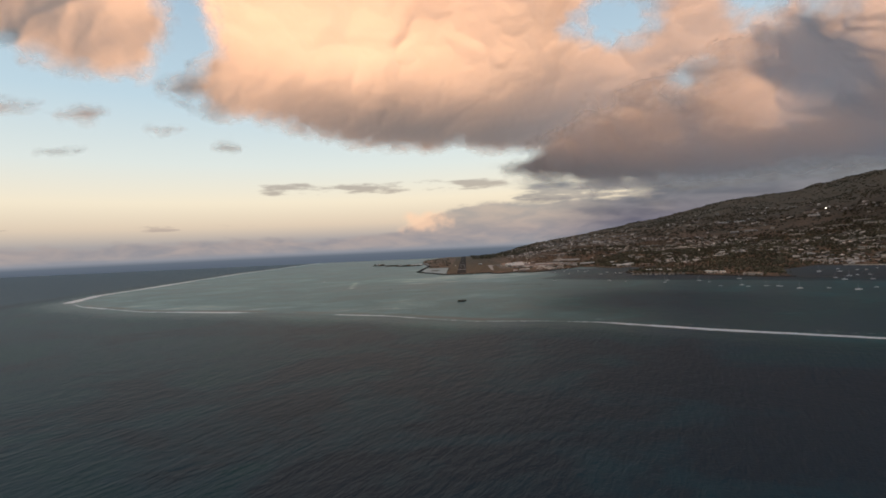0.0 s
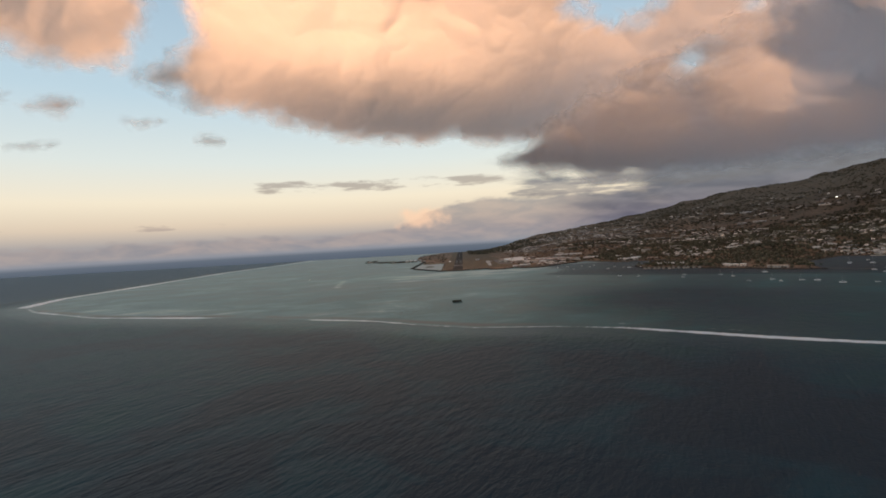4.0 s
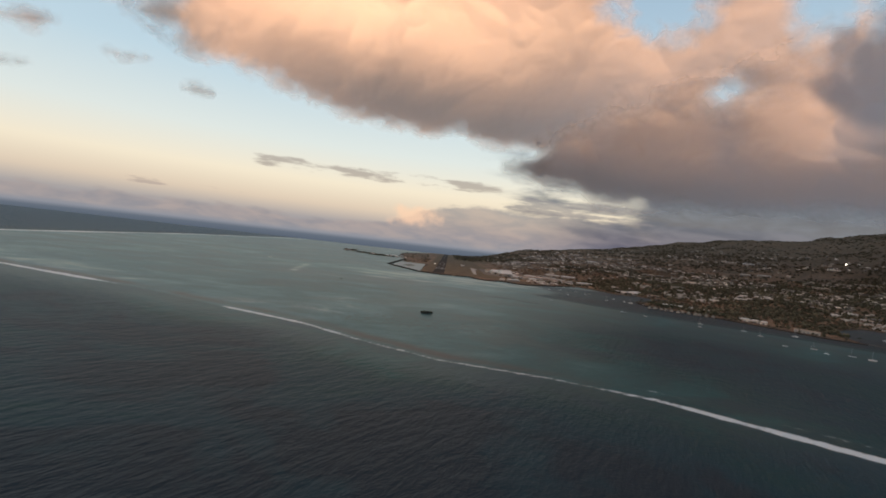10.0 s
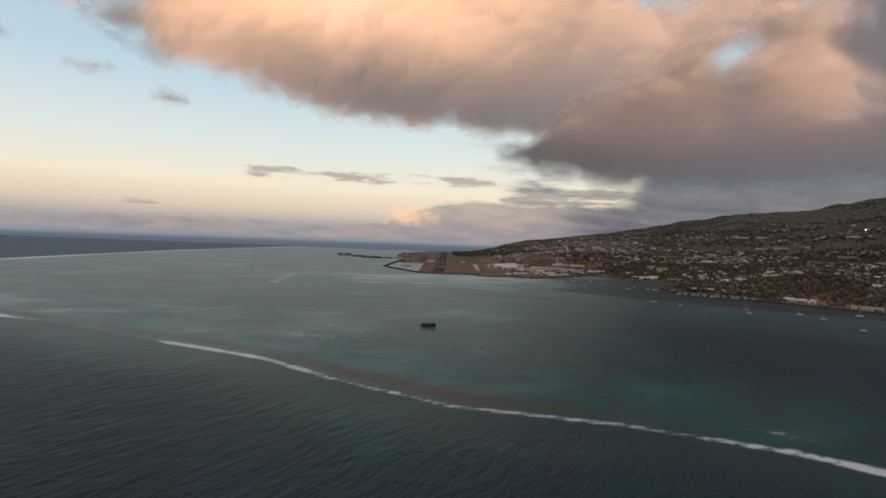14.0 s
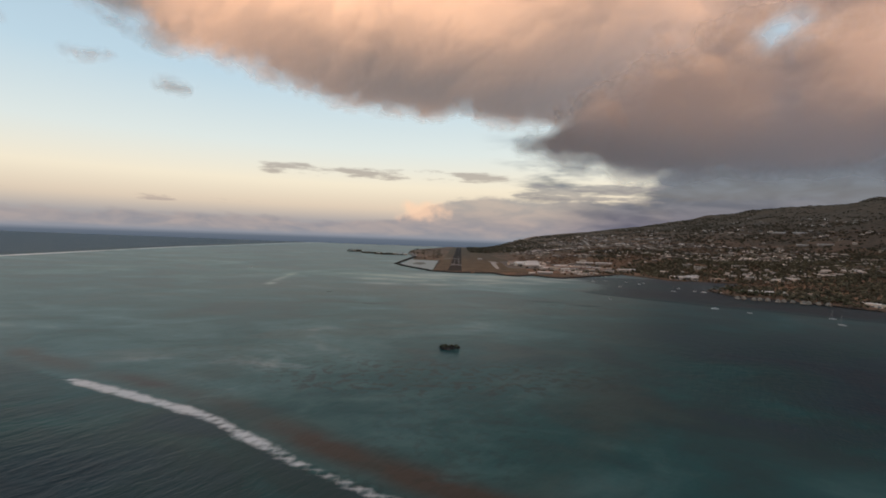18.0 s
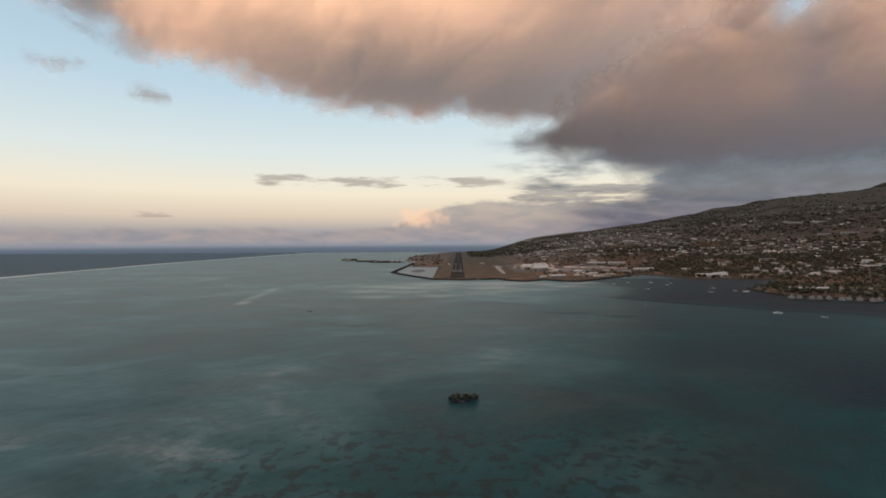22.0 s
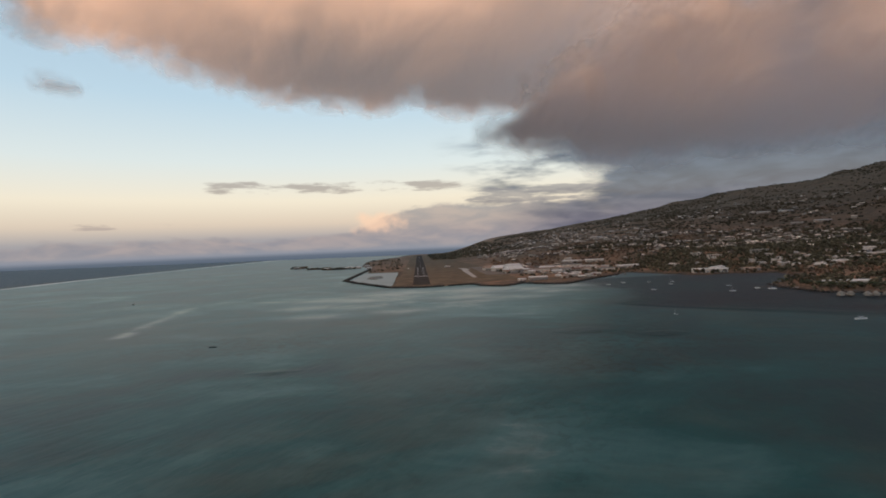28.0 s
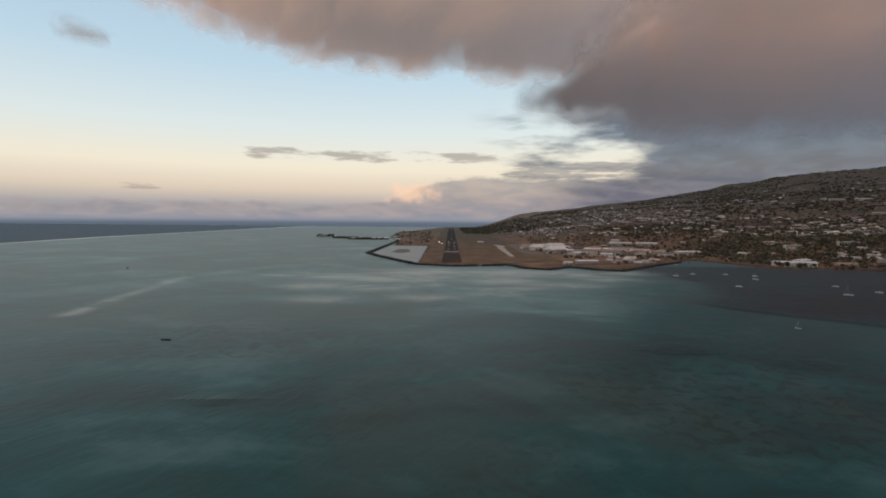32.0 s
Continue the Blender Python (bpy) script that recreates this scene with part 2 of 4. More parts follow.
def sea_material():
    m, g = material("sea_water")
    p = g.position()
    depth, foam, sand, brown = g.attr("depth"), g.attr("foam"), g.attr("sand"), g.attr("brown")
    big = g.noise(g.scaled(p, (0.8, 1.0, 1.0)), 0.0075, 6, 0.6, 0.8)
    mid = g.noise(g.scaled(p, (0.8, 1.2, 1.0)), 0.024, 6, 0.62, 0.6)
    d = g.math("ADD", depth, g.math("MULTIPLY", g.math("SUBTRACT", big, 0.5), 1.25))
    d = g.math("ADD", d, g.math("MULTIPLY", g.math("SUBTRACT", mid, 0.5), 0.45))
    col = g.ramp(d, [(0.0, (.28, .33, .31)), (0.22, (.066, .158, .160)), (0.45, (.013, .083, .087)), (0.65, (.015, .052, .056)),
                     (0.85, (.018, .048, .062)), (1.0, (.020, .034, .046))])
    # far western ocean painted paler and bluer, standing in for haze and mirrored sky
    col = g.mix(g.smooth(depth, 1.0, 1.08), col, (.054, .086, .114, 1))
    inside = g.math("SUBTRACT", 1.0, g.smooth(depth, 0.6, 0.74))
    shallow = g.math("MULTIPLY", g.math("SUBTRACT", 1.0, g.smooth(d, 0.55, 0.85)), inside)
    bed = g.smooth(g.noise(g.scaled(p, (0.8, 1.0, 1.0)), 0.006, 6, 0.62, 1.0), 0.48, 0.64)
    col = g.mix(g.math("MULTIPLY", g.math("MULTIPLY", bed, shallow), 0.36), col, (.080, .086, .072, 1))
    col = g.mix(g.math("MULTIPLY", sand, g.smooth(mid, 0.25, 0.65)), col, (.38, .43, .40, 1))
    col = g.mix(g.math("MULTIPLY", brown, g.smooth(mid, 0.2, 0.48)), col, (.062, .050, .042, 1))
    # coral heads, singly and in fields, over the pale bed
    field = g.smooth(g.noise(p, 0.009, 4, 0.6, 0.6), 0.42, 0.62)
    field = g.math("MAXIMUM", g.math("MULTIPLY", field, 0.35), g.attr("coral"))
    heads = g.smooth(g.noise(p, 0.125, 3, 0.55, 0.3), 0.50, 0.60)
    col = g.mix(g.math("MULTIPLY", g.math("MULTIPLY", heads, field), g.math("MULTIPLY", g.math("MAXIMUM", shallow, g.math("MULTIPLY", g.attr("coral"), 0.9)), 0.7)), col, (.020, .034, .031, 1))
    broken = g.noise(p, 0.09, 5, 0.7)
    torn = g.noise(p, 0.03, 4, 0.6, 0.5)
    white = g.math("ADD", foam, g.math("MULTIPLY", g.math("SUBTRACT", broken, 0.5), 0.9))
    white = g.smooth(g.math("ADD", white, g.math("MULTIPLY", g.math("SUBTRACT", torn, 0.5), 0.9)), 0.2, 0.75)
    col = g.mix(white, col, (.72, .74, .74, 1))
    turned = g.node("ShaderNodeMapping")
    g.put(turned.inputs["Vector"], p)
    turned.vector_type = "TEXTURE"
    turned.inputs["Rotation"].default_value, turned.inputs["Scale"].default_value = (0, 0, radians(58)), (2.0, 0.75, 1.0)
    swell = g.noise(turned.outputs[0], 0.035, 4, 0.6, 0.4)
    crest = g.noise(turned.outputs[0], 0.13, 4, 0.62, 0.3)
    chop = g.noise(p, 0.5, 4, 0.65)
    wave = g.math("ADD", g.math("ADD", g.math("MULTIPLY", swell, 4.0), g.math("MULTIPLY", crest, 4.2)), g.math("MULTIPLY", chop, 0.5))
    wave = g.math("MULTIPLY", wave, g.math("ADD", 0.12, g.math("MULTIPLY", g.smooth(depth, 0.62, 0.8), 0.88)))
    rough = g.math("ADD", g.math("MULTIPLY", white, 0.3), g.math("ADD", g.math("MULTIPLY", g.smooth(depth, 0.55, 1.0), 0.09), 0.34))
    b = finish(g, col, rough, 0, wave, 0.5, 1.0, 0.07)
    b.inputs["Specular Tint"].default_value = (.74, .92, 1.0, 1)
    g.put(b.inputs["Specular IOR Level"], g.math("SUBTRACT", g.math("SUBTRACT", 0.058, g.math("MULTIPLY", g.smooth(depth, 0.55, 0.9), 0.014)), g.math("MULTIPLY", g.smooth(depth, 1.0, 1.1), 0.026)))
    return m


def land_material():
    m, g = material("dry_hill_ground")
    p = g.position()
    a, b, c = g.noise(p, 0.004, 5, 0.6, 0.5), g.noise(p, 0.025, 5, 0.65, 0.4), g.noise(p, 0.12, 4, 0.65)
    col = g.mix(g.smooth(a, 0.35, 0.65), (.185, .130, .090, 1), (.325, .205, .138, 1))
    col = g.mix(g.math("MULTIPLY", g.smooth(b, 0.48, 0.62), 0.7), col, (.095, .088, .063, 1))
    col = g.mix(g.math("MULTIPLY", g.smooth(c, 0.55, 0.7), 0.45), col, (.27, .215, .175, 1))
    high = g.node("ShaderNodeSeparateXYZ")
    g.put(high.inputs[0], p)
    col = g.mix(g.math("MULTIPLY", g.smooth(high.outputs[2], 90.0, 260.0), 0.85), col, g.mix(g.smooth(b, 0.35, 0.65), (.085, .070, .048, 1), (.150, .105, .072, 1)))
    rock = g.attr("shore")
    col = g.mix(g.math("MULTIPLY", rock, g.smooth(c, 0.35, 0.6)), col, (.07, .065, .058, 1))
    finish(g, col, 0.95, 0, g.math("ADD", b, c), 0.8, 4.0, 0.1)
    return m


def cloud_material(name, white, cut=0.5, through_light=0.5, ragged=1.0):
    """Cloud: scatters light from both sides, and thins out towards its ragged edge."""
    m, g = material(name)
    cover = g.attr("cover")
    c = g.node("ShaderNodeCombineXYZ")
    g.put(c.inputs[0], g.attr("across"))
    g.put(c.inputs[1], g.attr("up"))
    p = c.outputs[0]
    n1, n2, n3 = g.noise(p, 0.16, 4, 0.5, 0.3), g.noise(p, 0.42, 3, 0.5, 0.5), g.noise(p, 1.4, 3, 0.5, 0.3)
    dens = g.math("ADD", cover, g.math("MULTIPLY", g.math("SUBTRACT", n1, 0.5), 1.0))
    dens = g.math("ADD", dens, g.math("MULTIPLY", g.math("SUBTRACT", n2, 0.5), 0.85 * ragged))
    dens = g.math("ADD", dens, g.math("MULTIPLY", g.math("SUBTRACT", n3, 0.5), 0.16 * ragged))
    alpha = g.smooth(dens, cut - 0.42, cut + 0.46)
    bump = g.node("ShaderNodeBump")
    g.put(bump.inputs["Height"], g.noise(p, 0.5, 5, 0.5, 0.3))
    bump.inputs["Strength"].default_value, bump.inputs["Distance"].default_value = 0.045, 60.0
    dif, tra, mixs, clear = (g.node(k) for k in ("ShaderNodeBsdfDiffuse", "ShaderNodeBsdfTranslucent", "ShaderNodeMixShader", "ShaderNodeBsdfTransparent"))
    for s in (dif, tra):
        s.inputs[0].default_value = (*white, 1)
        g.put(s.inputs["Normal"], bump.outputs[0])
    mixs.inputs[0].default_value = through_light
    g.put(mixs.inputs[1], dif.outputs[0])
    g.put(mixs.inputs[2], tra.outputs[0])
    out = g.node("ShaderNodeMixShader")
    g.put(out.inputs[0], alpha)
    g.put(out.inputs[1], clear.outputs[0])
    g.put(out.inputs[2], mixs.outputs[0])
    g.put(g.node("ShaderNodeOutputMaterial").inputs[0], out.outputs[0])
    return m


SEA, LAND = sea_material(), land_material()
CLOUD = cloud_material("sunlit_cloud", (.85, .82, .79), through_light=0.42)
# copy of CLOUD for the bank over the mountain, its shade mixed into the colour
SHADE_CLOUD = cloud_material("shade_tinted_cloud", (.77, .80, .87), through_light=0.42, ragged=0.6)
GRASS = plain("dry_airfield_grass", (.175, .130, .086), 0.95, scale=0.02, vary=0.45, spec=0.1)
ASPHALT = plain("runway_asphalt", (.062, .052, .046), 0.97, scale=0.03, vary=0.3, spec=0.05)
APRON = plain("concrete_apron", (.19, .155, .13), 0.9, scale=0.02, vary=0.25)
WHITE = plain("bright_white_roof", (.80, .77, .74), 0.6, scale=0.1, vary=0.12, per_object=0.1)
PAINT = plain("white_runway_paint", (.44, .43, .41), 0.8, scale=0.2, vary=0.25)
ROCK = plain("dark_basalt_rock", (.052, .047, .043), 0.95, scale=0.15, vary=0.5, island=0.3)
WALL = plain("pale_plaster_wall", (.60, .52, .44), 0.9, scale=0.1, vary=0.3, per_object=0.35)
ROOFS = [plain("white_metal_roof", (.62, .56, .51), 0.6, scale=0.15, vary=0.25, per_object=0.3),
         plain("beige_tile_roof", (.38, .28, .22), 0.85, scale=0.15, vary=0.3, per_object=0.3),
         plain("rust_red_roof", (.20, .105, .075), 0.8, scale=0.15, vary=0.35, per_object=0.3),
         plain("grey_metal_roof", (.25, .24, .24), 0.6, scale=0.15, vary=0.3, per_object=0.3),
         plain("green_metal_roof", (.12, .19, .17), 0.6, scale=0.15, vary=0.3, per_object=0.3)]
FAR_WALL = plain("far_house_wall", (.33, .28, .235), 0.9, scale=0.1, vary=0.3, island=0.55)
FAR_ROOFS = [plain("far_pale_roof", (.66, .565, .48), 0.75, scale=0.1, vary=0.3, island=0.65),
             plain("far_rust_roof", (.15, .10, .08), 0.8, scale=0.1, vary=0.3, island=0.45)]
LEAF = plain("dark_tropical_leaf", (.112, .096, .062), 0.85, scale=0.05, vary=0.5, spec=0.15, island=0.45)
LEAF_DRY = plain("brownish_tree_leaf", (.215, .138, .092), 0.9, scale=0.05, vary=0.5, spec=0.1, island=0.45)
LEAF_FAR = plain("grey_green_mountain_leaf", (.098, .082, .056), 0.95, scale=0.02, vary=0.3, spec=0.05, island=0.2)
PALM = plain("palm_frond", (.040, .050, .024), 0.8, scale=0.4, vary=0.4, spec=0.2)
BARK = plain("palm_bark", (.11, .09, .07), 0.95, scale=1.0, vary=0.4)
HULL = plain("white_gelcoat", (.78, .78, .76), 0.35, scale=0.8, vary=0.1, spec=0.5)
CANVAS = plain("blue_canvas", (.06, .10, .16), 0.9, scale=1.0, vary=0.3)
METAL = plain("aluminium_spar", (.55, .55, .55), 0.4, 0.6, scale=1.0, vary=0.15)
DARK_GLASS = plain("dark_window_glass", (.03, .033, .037), 0.2, scale=1.0, vary=0.2, spec=0.6)
THATCH = plain("grey_thatch", (.30, .275, .24), 0.98, scale=0.6, vary=0.4, spec=0.05)
WOOD = plain("weathered_timber", (.20, .165, .135), 0.9, scale=0.7, vary=0.35)
POND = plain("still_pale_pond_water", (.088, .088, .083), 0.35, scale=0.012, vary=0.3, spec=0.16)
LAMP_WHITE = plain("lit_lamp_glass", (.9, .88, .8), 0.4, emit=((1.0, .90, .74), 6.0))
LAMP_RED = plain("lit_papi_glass", (.9, .8, .7), 0.4, emit=((1.0, .90, .78), 9.0))


# ---- numeric helpers ----
def lattice(ix, iy, seed):
    h = (ix.astype(np.int64) * 374761393 + iy.astype(np.int64) * 668265263 + seed * 982451653) & 0xFFFFFFFF
    h = ((h ^ (h >> 13)) * 1274126177) & 0xFFFFFFFF
    return ((h ^ (h >> 16)) & 0xFFFF) / 65535.0


def vnoise(x, y, seed=0):
    ix, iy = np.floor(x), np.floor(y)
    fx, fy = x - ix, y - iy
    fx, fy = fx * fx * (3 - 2 * fx), fy * fy * (3 - 2 * fy)
    a, b = lattice(ix, iy, seed), lattice(ix + 1, iy, seed)
    c, d = lattice(ix, iy + 1, seed), lattice(ix + 1, iy + 1, seed)
    return (a + (b - a) * fx) * (1 - fy) + (c + (d - c) * fx) * fy


def fbm(x, y, size, octaves=4, seed=0):
    """Noise from -1 to 1."""
    total, amp, norm = 0.0, 1.0, 0.0
    for k in range(octaves):
        total = total + amp * vnoise(x / size + 17.3 * k, y / size - 9.1 * k, seed + k)
        norm, amp, size = norm + amp, amp * 0.5, size * 0.5
    return total / norm * 2 - 1


def step(v, a, b):
    t = np.clip((v - a) / (b - a), 0, 1)
    return t * t * (3 - 2 * t)


def line_distance(x, y, pts):
    """Distance to a polyline, and how far along it (0 to 1 per piece, summed)."""
    best, where = np.full(x.shape, 1e9), np.zeros(x.shape)
    for i, ((ax, ay), (bx, by)) in enumerate(zip(pts, pts[1:])):
        ux, uy = bx - ax, by - ay
        t = np.clip(((x - ax) * ux + (y - ay) * uy) / (ux * ux + uy * uy), 0, 1)
        d = np.hypot(x - ax - t * ux, y - ay - t * uy)
        near = d < best
        best, where = np.where(near, d, best), np.where(near, i + t, where)
    return best, where


def inside_of(x, y, poly):
    odd = np.zeros(x.shape, bool)
    for (ax, ay), (bx, by) in zip(poly, poly[1:] + poly[:1]):
        if ay != by:
            odd ^= ((ay > y) != (by > y)) & (x < (bx - ax) * (y - ay) / (by - ay) + ax)
    return odd


def signed(x, y, poly):
    d, _ = line_distance(x, y, poly + poly[:1])
    return np.where(inside_of(x, y, poly), d, -d)


def axis(*spans):
    """Coordinates from spans (start, end, step), joined."""
    out = []
    for a, b, s in spans:
        out += list(np.linspace(a, b, max(2, int(round((b - a) / s)) + 1)))
    return np.unique(np.round(out, 2))


def sheet(name, xs, ys, zf, mat, keep=None, attrs=None, smooth=True):
    X, Y = np.meshgrid(xs, ys)
    Z = zf(X, Y)
    nx, ny = len(xs), len(ys)
    idx = np.arange(nx * ny).reshape(ny, nx)
    quads = np.stack([idx[:-1, :-1], idx[:-1, 1:], idx[1:, 1:], idx[1:, :-1]], -1).reshape(-1, 4)
    co = np.stack(Z if isinstance(Z, tuple) else (X, Y, Z), -1).reshape(-1, 3)
    if keep is not None:
        k = keep(X, Y, co[:, 2].reshape(X.shape)).ravel()
        quads = quads[k[quads].any(1)]
    values = {n: f(X, Y).ravel() for n, f in (attrs or {}).items()}
    used, back = np.unique(quads, return_inverse=True)
    me = bpy.data.meshes.new(name)
    me.from_pydata(co[used].tolist(), [], back.reshape(-1, 4).tolist())
    for n, v in values.items():
        me.attributes.new(n, "FLOAT", "POINT").data.foreach_set("value", v[used].astype(np.float32))
    me.materials.append(mat)
    if smooth:
        me.polygons.foreach_set("use_smooth", [True] * len(me.polygons))
    return new(name, me)


def part(name, bm, mat, parent=None, label="", smooth=False):
    me = bpy.data.meshes.new(name)
    bm.to_mesh(me)
    bm.free()
    me.materials.append(mat)
    if smooth:
        me.polygons.foreach_set("use_smooth", [True] * len(me.polygons))
    ob = new(name, me)
    ob.parent = parent
    return tagged(ob, label)


def box(bm, x, y, z, sx, sy, sz, turn=0.0, taper=1.0):
    """A box whose base is centred on x, y at height z."""
    c, s = math.cos(turn), math.sin(turn)
    vs = []
    for k in (0, 1):
        f = taper if k else 1.0
        for ux, uy in ((-1, -1), (1, -1), (1, 1), (-1, 1)):
            px, py = ux * sx / 2 * f, uy * sy / 2 * f
            vs.append(bm.verts.new((x + px * c - py * s, y + px * s + py * c, z + k * sz)))
    for f in ((3, 2, 1, 0), (4, 5, 6, 7), (0, 1, 5, 4), (1, 2, 6, 5), (2, 3, 7, 6), (3, 0, 4, 7)):
        bm.faces.new([vs[i] for i in f])
    return bm


def tube(bm, a, b, r0, r1, n=8):
    a, b = Vector(a), Vector(b)
    q = (b - a).to_track_quat("Z", "Y")
    rings = []
    for p, r in ((a, r0), (b, r1)):
        rings.append([bm.verts.new(p + q @ Vector((r * math.cos(2 * math.pi * i / n), r * math.sin(2 * math.pi * i / n), 0))) for i in range(n)])
    for i in range(n):
        bm.faces.new((rings[0][i], rings[0][(i + 1) % n], rings[1][(i + 1) % n], rings[1][i]))
    bm.faces.new(rings[1])
    bm.faces.new(rings[0][::-1])
    return bm


def empty(name, m, label, category, group="", kind=""):
    ob = new(name)
    ob.matrix_world = m
    return tagged(ob, label, category, group, kind)


# ---- the plan, in metres ----
REEF_FRONT = [(-1147, 1542), (-1000, 1390), (-707, 1182), (-480, 1095), (-354, 1050), (-235, 984), (-150, 944), (-90, 914), (-25, 860), (60, 805),
              (160, 778), (240, 742), (305, 688), (370, 635), (497, 548), (700, 450), (1000, 330), (2500, -300), (6000, -1500)]
REEF_WEST = [(-1147, 1542), (-1235, 1800), (-1245, 2200), (-1280, 2750), (-1300, 3300), (-1260, 3950), (-1200, 5000), (-1050, 6200), (-700, 9000)]
LAGOON = REEF_WEST[::-1] + REEF_FRONT[1:] + [(9000, 9000)]
COAST = [(170, 5630), (60, 5000), (-60, 4500), (-120, 4100), (-110, 3450), (-60, 3100), (-50, 2760), (58, 2745), (34, 2170), (26, 2108), (100, 2074), (215, 2098),
         (228, 2040), (268, 2008), (322, 2062), (358, 2010), (396, 1994), (495, 2088), (600, 2178), (650, 2232), (690, 2115), (728, 2036),
         (800, 2046), (890, 2004), (850, 1900), (770, 1840), (692, 1796), (668, 1740), (662, 1655), (748, 1592), (850, 1430), (900, 1342),
         (958, 1312), (1000, 1400), (1100, 1560), (1300, 1685), (1440, 1575), (1700, 1300), (2600, 600), (6500, -900), (9000, 9000), (700, 8000)]
RW = (100.5, 2118.0)                       # runway's near end, centre
RD = Vector((0.0571, 0.99837))             # its direction


def along(a, b, z=0.0):
    """A place a metres along the runway and b to its right."""
    return (RW[0] + RD.x * a + RD.y * b, RW[1] + RD.y * a - RD.x * b, z)


HILL = [(0, 0), (1560, 0), (1700, 8), (1955, 36), (2421, 60), (2700, 88), (2900, 114), (3150, 154), (3500, 222), (3826, 288), (4200, 372), (4553, 465), (5000, 525), (9000, 560)]


def ground_height(x, y):
    x, y = np.asarray(x, float), np.asarray(y, float)
    d = signed(x, y, COAST)
    shore = np.where(d < 0, np.maximum(-6, d * 0.15), 2.2 * step(d, 0, 14))
    s = 0.9 * x + 0.44 * y
    h = np.interp(s, [p[0] for p in HILL], [p[1] for p in HILL])
    fold = fbm(0.9 * y - 0.44 * x, s * 0.45, 620, 5, 3)
    h = h * np.interp(y, [3300, 5000, 6000], [1.0, 0.80, 0.6])
    h = h * (1 + np.interp(0.8 * x - 0.6 * y, [-300, 0, 220, 345, 640, 960, 1100], [0, .04, .08, .15, .2, .14, .11]))
    h = h * (1 + 0.15 * fold) + 0.06 * h * fbm(x, y, 160, 3, 8)
    beside = (x - RW[0]) * RD.y - (y - RW[1]) * RD.x
    return shore + h * step(d, 30, 420) * step(beside, 150, 800)


def harbour_at(x, y):
    return step(y + 0.7 * (x - 342) + 14 * fbm(x, y, 120, 3, 33), 1565, 1685) * step(signed(x, y, [(240, 1700), (340, 1740), (400, 1850), (420, 2100), (1400, 2100), (1600, 700), (700, 900), (480, 1450)]), -20, 60)


def depth_at(x, y):
    """0 at the surface of a sand flat, 1 in the ocean, more in the far west."""
    inside = signed(x, y, LAGOON)
    # ocean set darker to the east, painting in the dark cloud it mirrors
    sea = np.where(inside < 0, step(-inside, 0, 160) * (0.36 - 0.14 * step(x, 150, -350)) + 0.64, 0.5)
    # over 1 in the far west, only to pick out its painted haze and reflection
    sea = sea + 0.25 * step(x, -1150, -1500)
    lagoon = 0.50 + 0.10 * fbm(x, y, 420, 3, 21)
    lagoon -= 0.13 * step(inside, 260, 20) * step(x, 500, 0)
    # harbour channel
    edge = [(360, 2010), (420, 1850), (380, 1740), (260, 1640), (312, 1590), (400, 1505), (525, 1340), (640, 1120), (700, 900), (900, 700), (3000, -200), (9000, 4000), (1500, 2800), (500, 2300)]
    ch = signed(x, y, edge)
    lagoon = lagoon + (0.46 + 0.36 * harbour_at(x, y) - lagoon) * step(ch, -25, 70) * step(x, 60, 420)
    # dim pass to the south of the channel
    lagoon = lagoon + 0.28 * np.exp(-(((x - 350) / 250) ** 2 + ((y - 1000) / 230) ** 2)) + 0.14 * step(x, 100, 420)
    # pale flats in front of the airfield and near the rock
    lagoon -= 0.42 * np.exp(-(((x - 70) / 380) ** 2 + ((y - 1880) / 220) ** 2))
    lagoon -= 0.15 * np.exp(-(((x - 90) / 240) ** 2 + ((y - 1130) / 170) ** 2))
    lagoon -= 0.22 * np.exp(-(((x + 665) / 110) ** 2 + ((y - 2160) / 110) ** 2)) + 0.14 * np.exp(-(((x - 260) / 120) ** 2 + ((y - 1600) / 110) ** 2))
    # dark weed banks
    for cx, cy, rx, ry, amt in ((200, 1478, 100, 42, .26), (100, 1482, 60, 16, .2), (-85, 1386, 95, 28, .24), (-20, 1312, 50, 12, .2), (112, 1372, 70, 18, .24), (80, 1580, 100, 18, .14),
                                (153, 1296, 50, 12, .22), (43, 1228, 40, 9, .2), (290, 1440, 34, 22, .2), (-110, 1335, 70, 26, .16), (-35, 1381, 60, 20, .14), (-330, 1300, 190, 60, .10),
                                (40, 1696, 30, 6, .3), (-573, 1600, 200, 40, .12), (-700, 2300, 400, 60, .12), (-754, 2850, 300, 110, .2), (-600, 1735, 260, 70, .1)):
        lagoon += amt * step(1.15 - np.hypot((x - cx) / rx, (y - cy) / ry) + 0.7 * fbm(x, y, 60, 4, 23), 0.0, 1.0) * 0.65
    return np.where(inside < 0, sea, lagoon)


def foam_at(x, y):
    """How far into the surf: 1 and more on the breakers, falling steadily away from them."""
    d, _ = line_distance(x, y, REEF_FRONT)
    surge = np.interp(x, [-1150, -600, -450, -395, -320, -215, -195, -90, -20, 60, 120, 500], [.9, 1.15, 1.1, .35, .2, .3, 1.0, .85, .6, .6, .9, .95]) + 0.35 * fbm(x, y, 160, 2, 44)
    d2, _ = line_distance(x, y, REEF_WEST)
    far = 1.1 + 0.5 * fbm(x, y, 400, 2, 51)
    d3, _ = line_distance(x, y, [(px + 12, py + 26) for px, py in REEF_FRONT])
    wash = (0.3 + 0.5 * fbm(x, y, 90, 3, 47)) * step(x, 40, 200) - d3 / 14
    return np.clip(np.maximum(np.maximum(surge - d / 9, wash), far - d2 / 24), -2, 2)


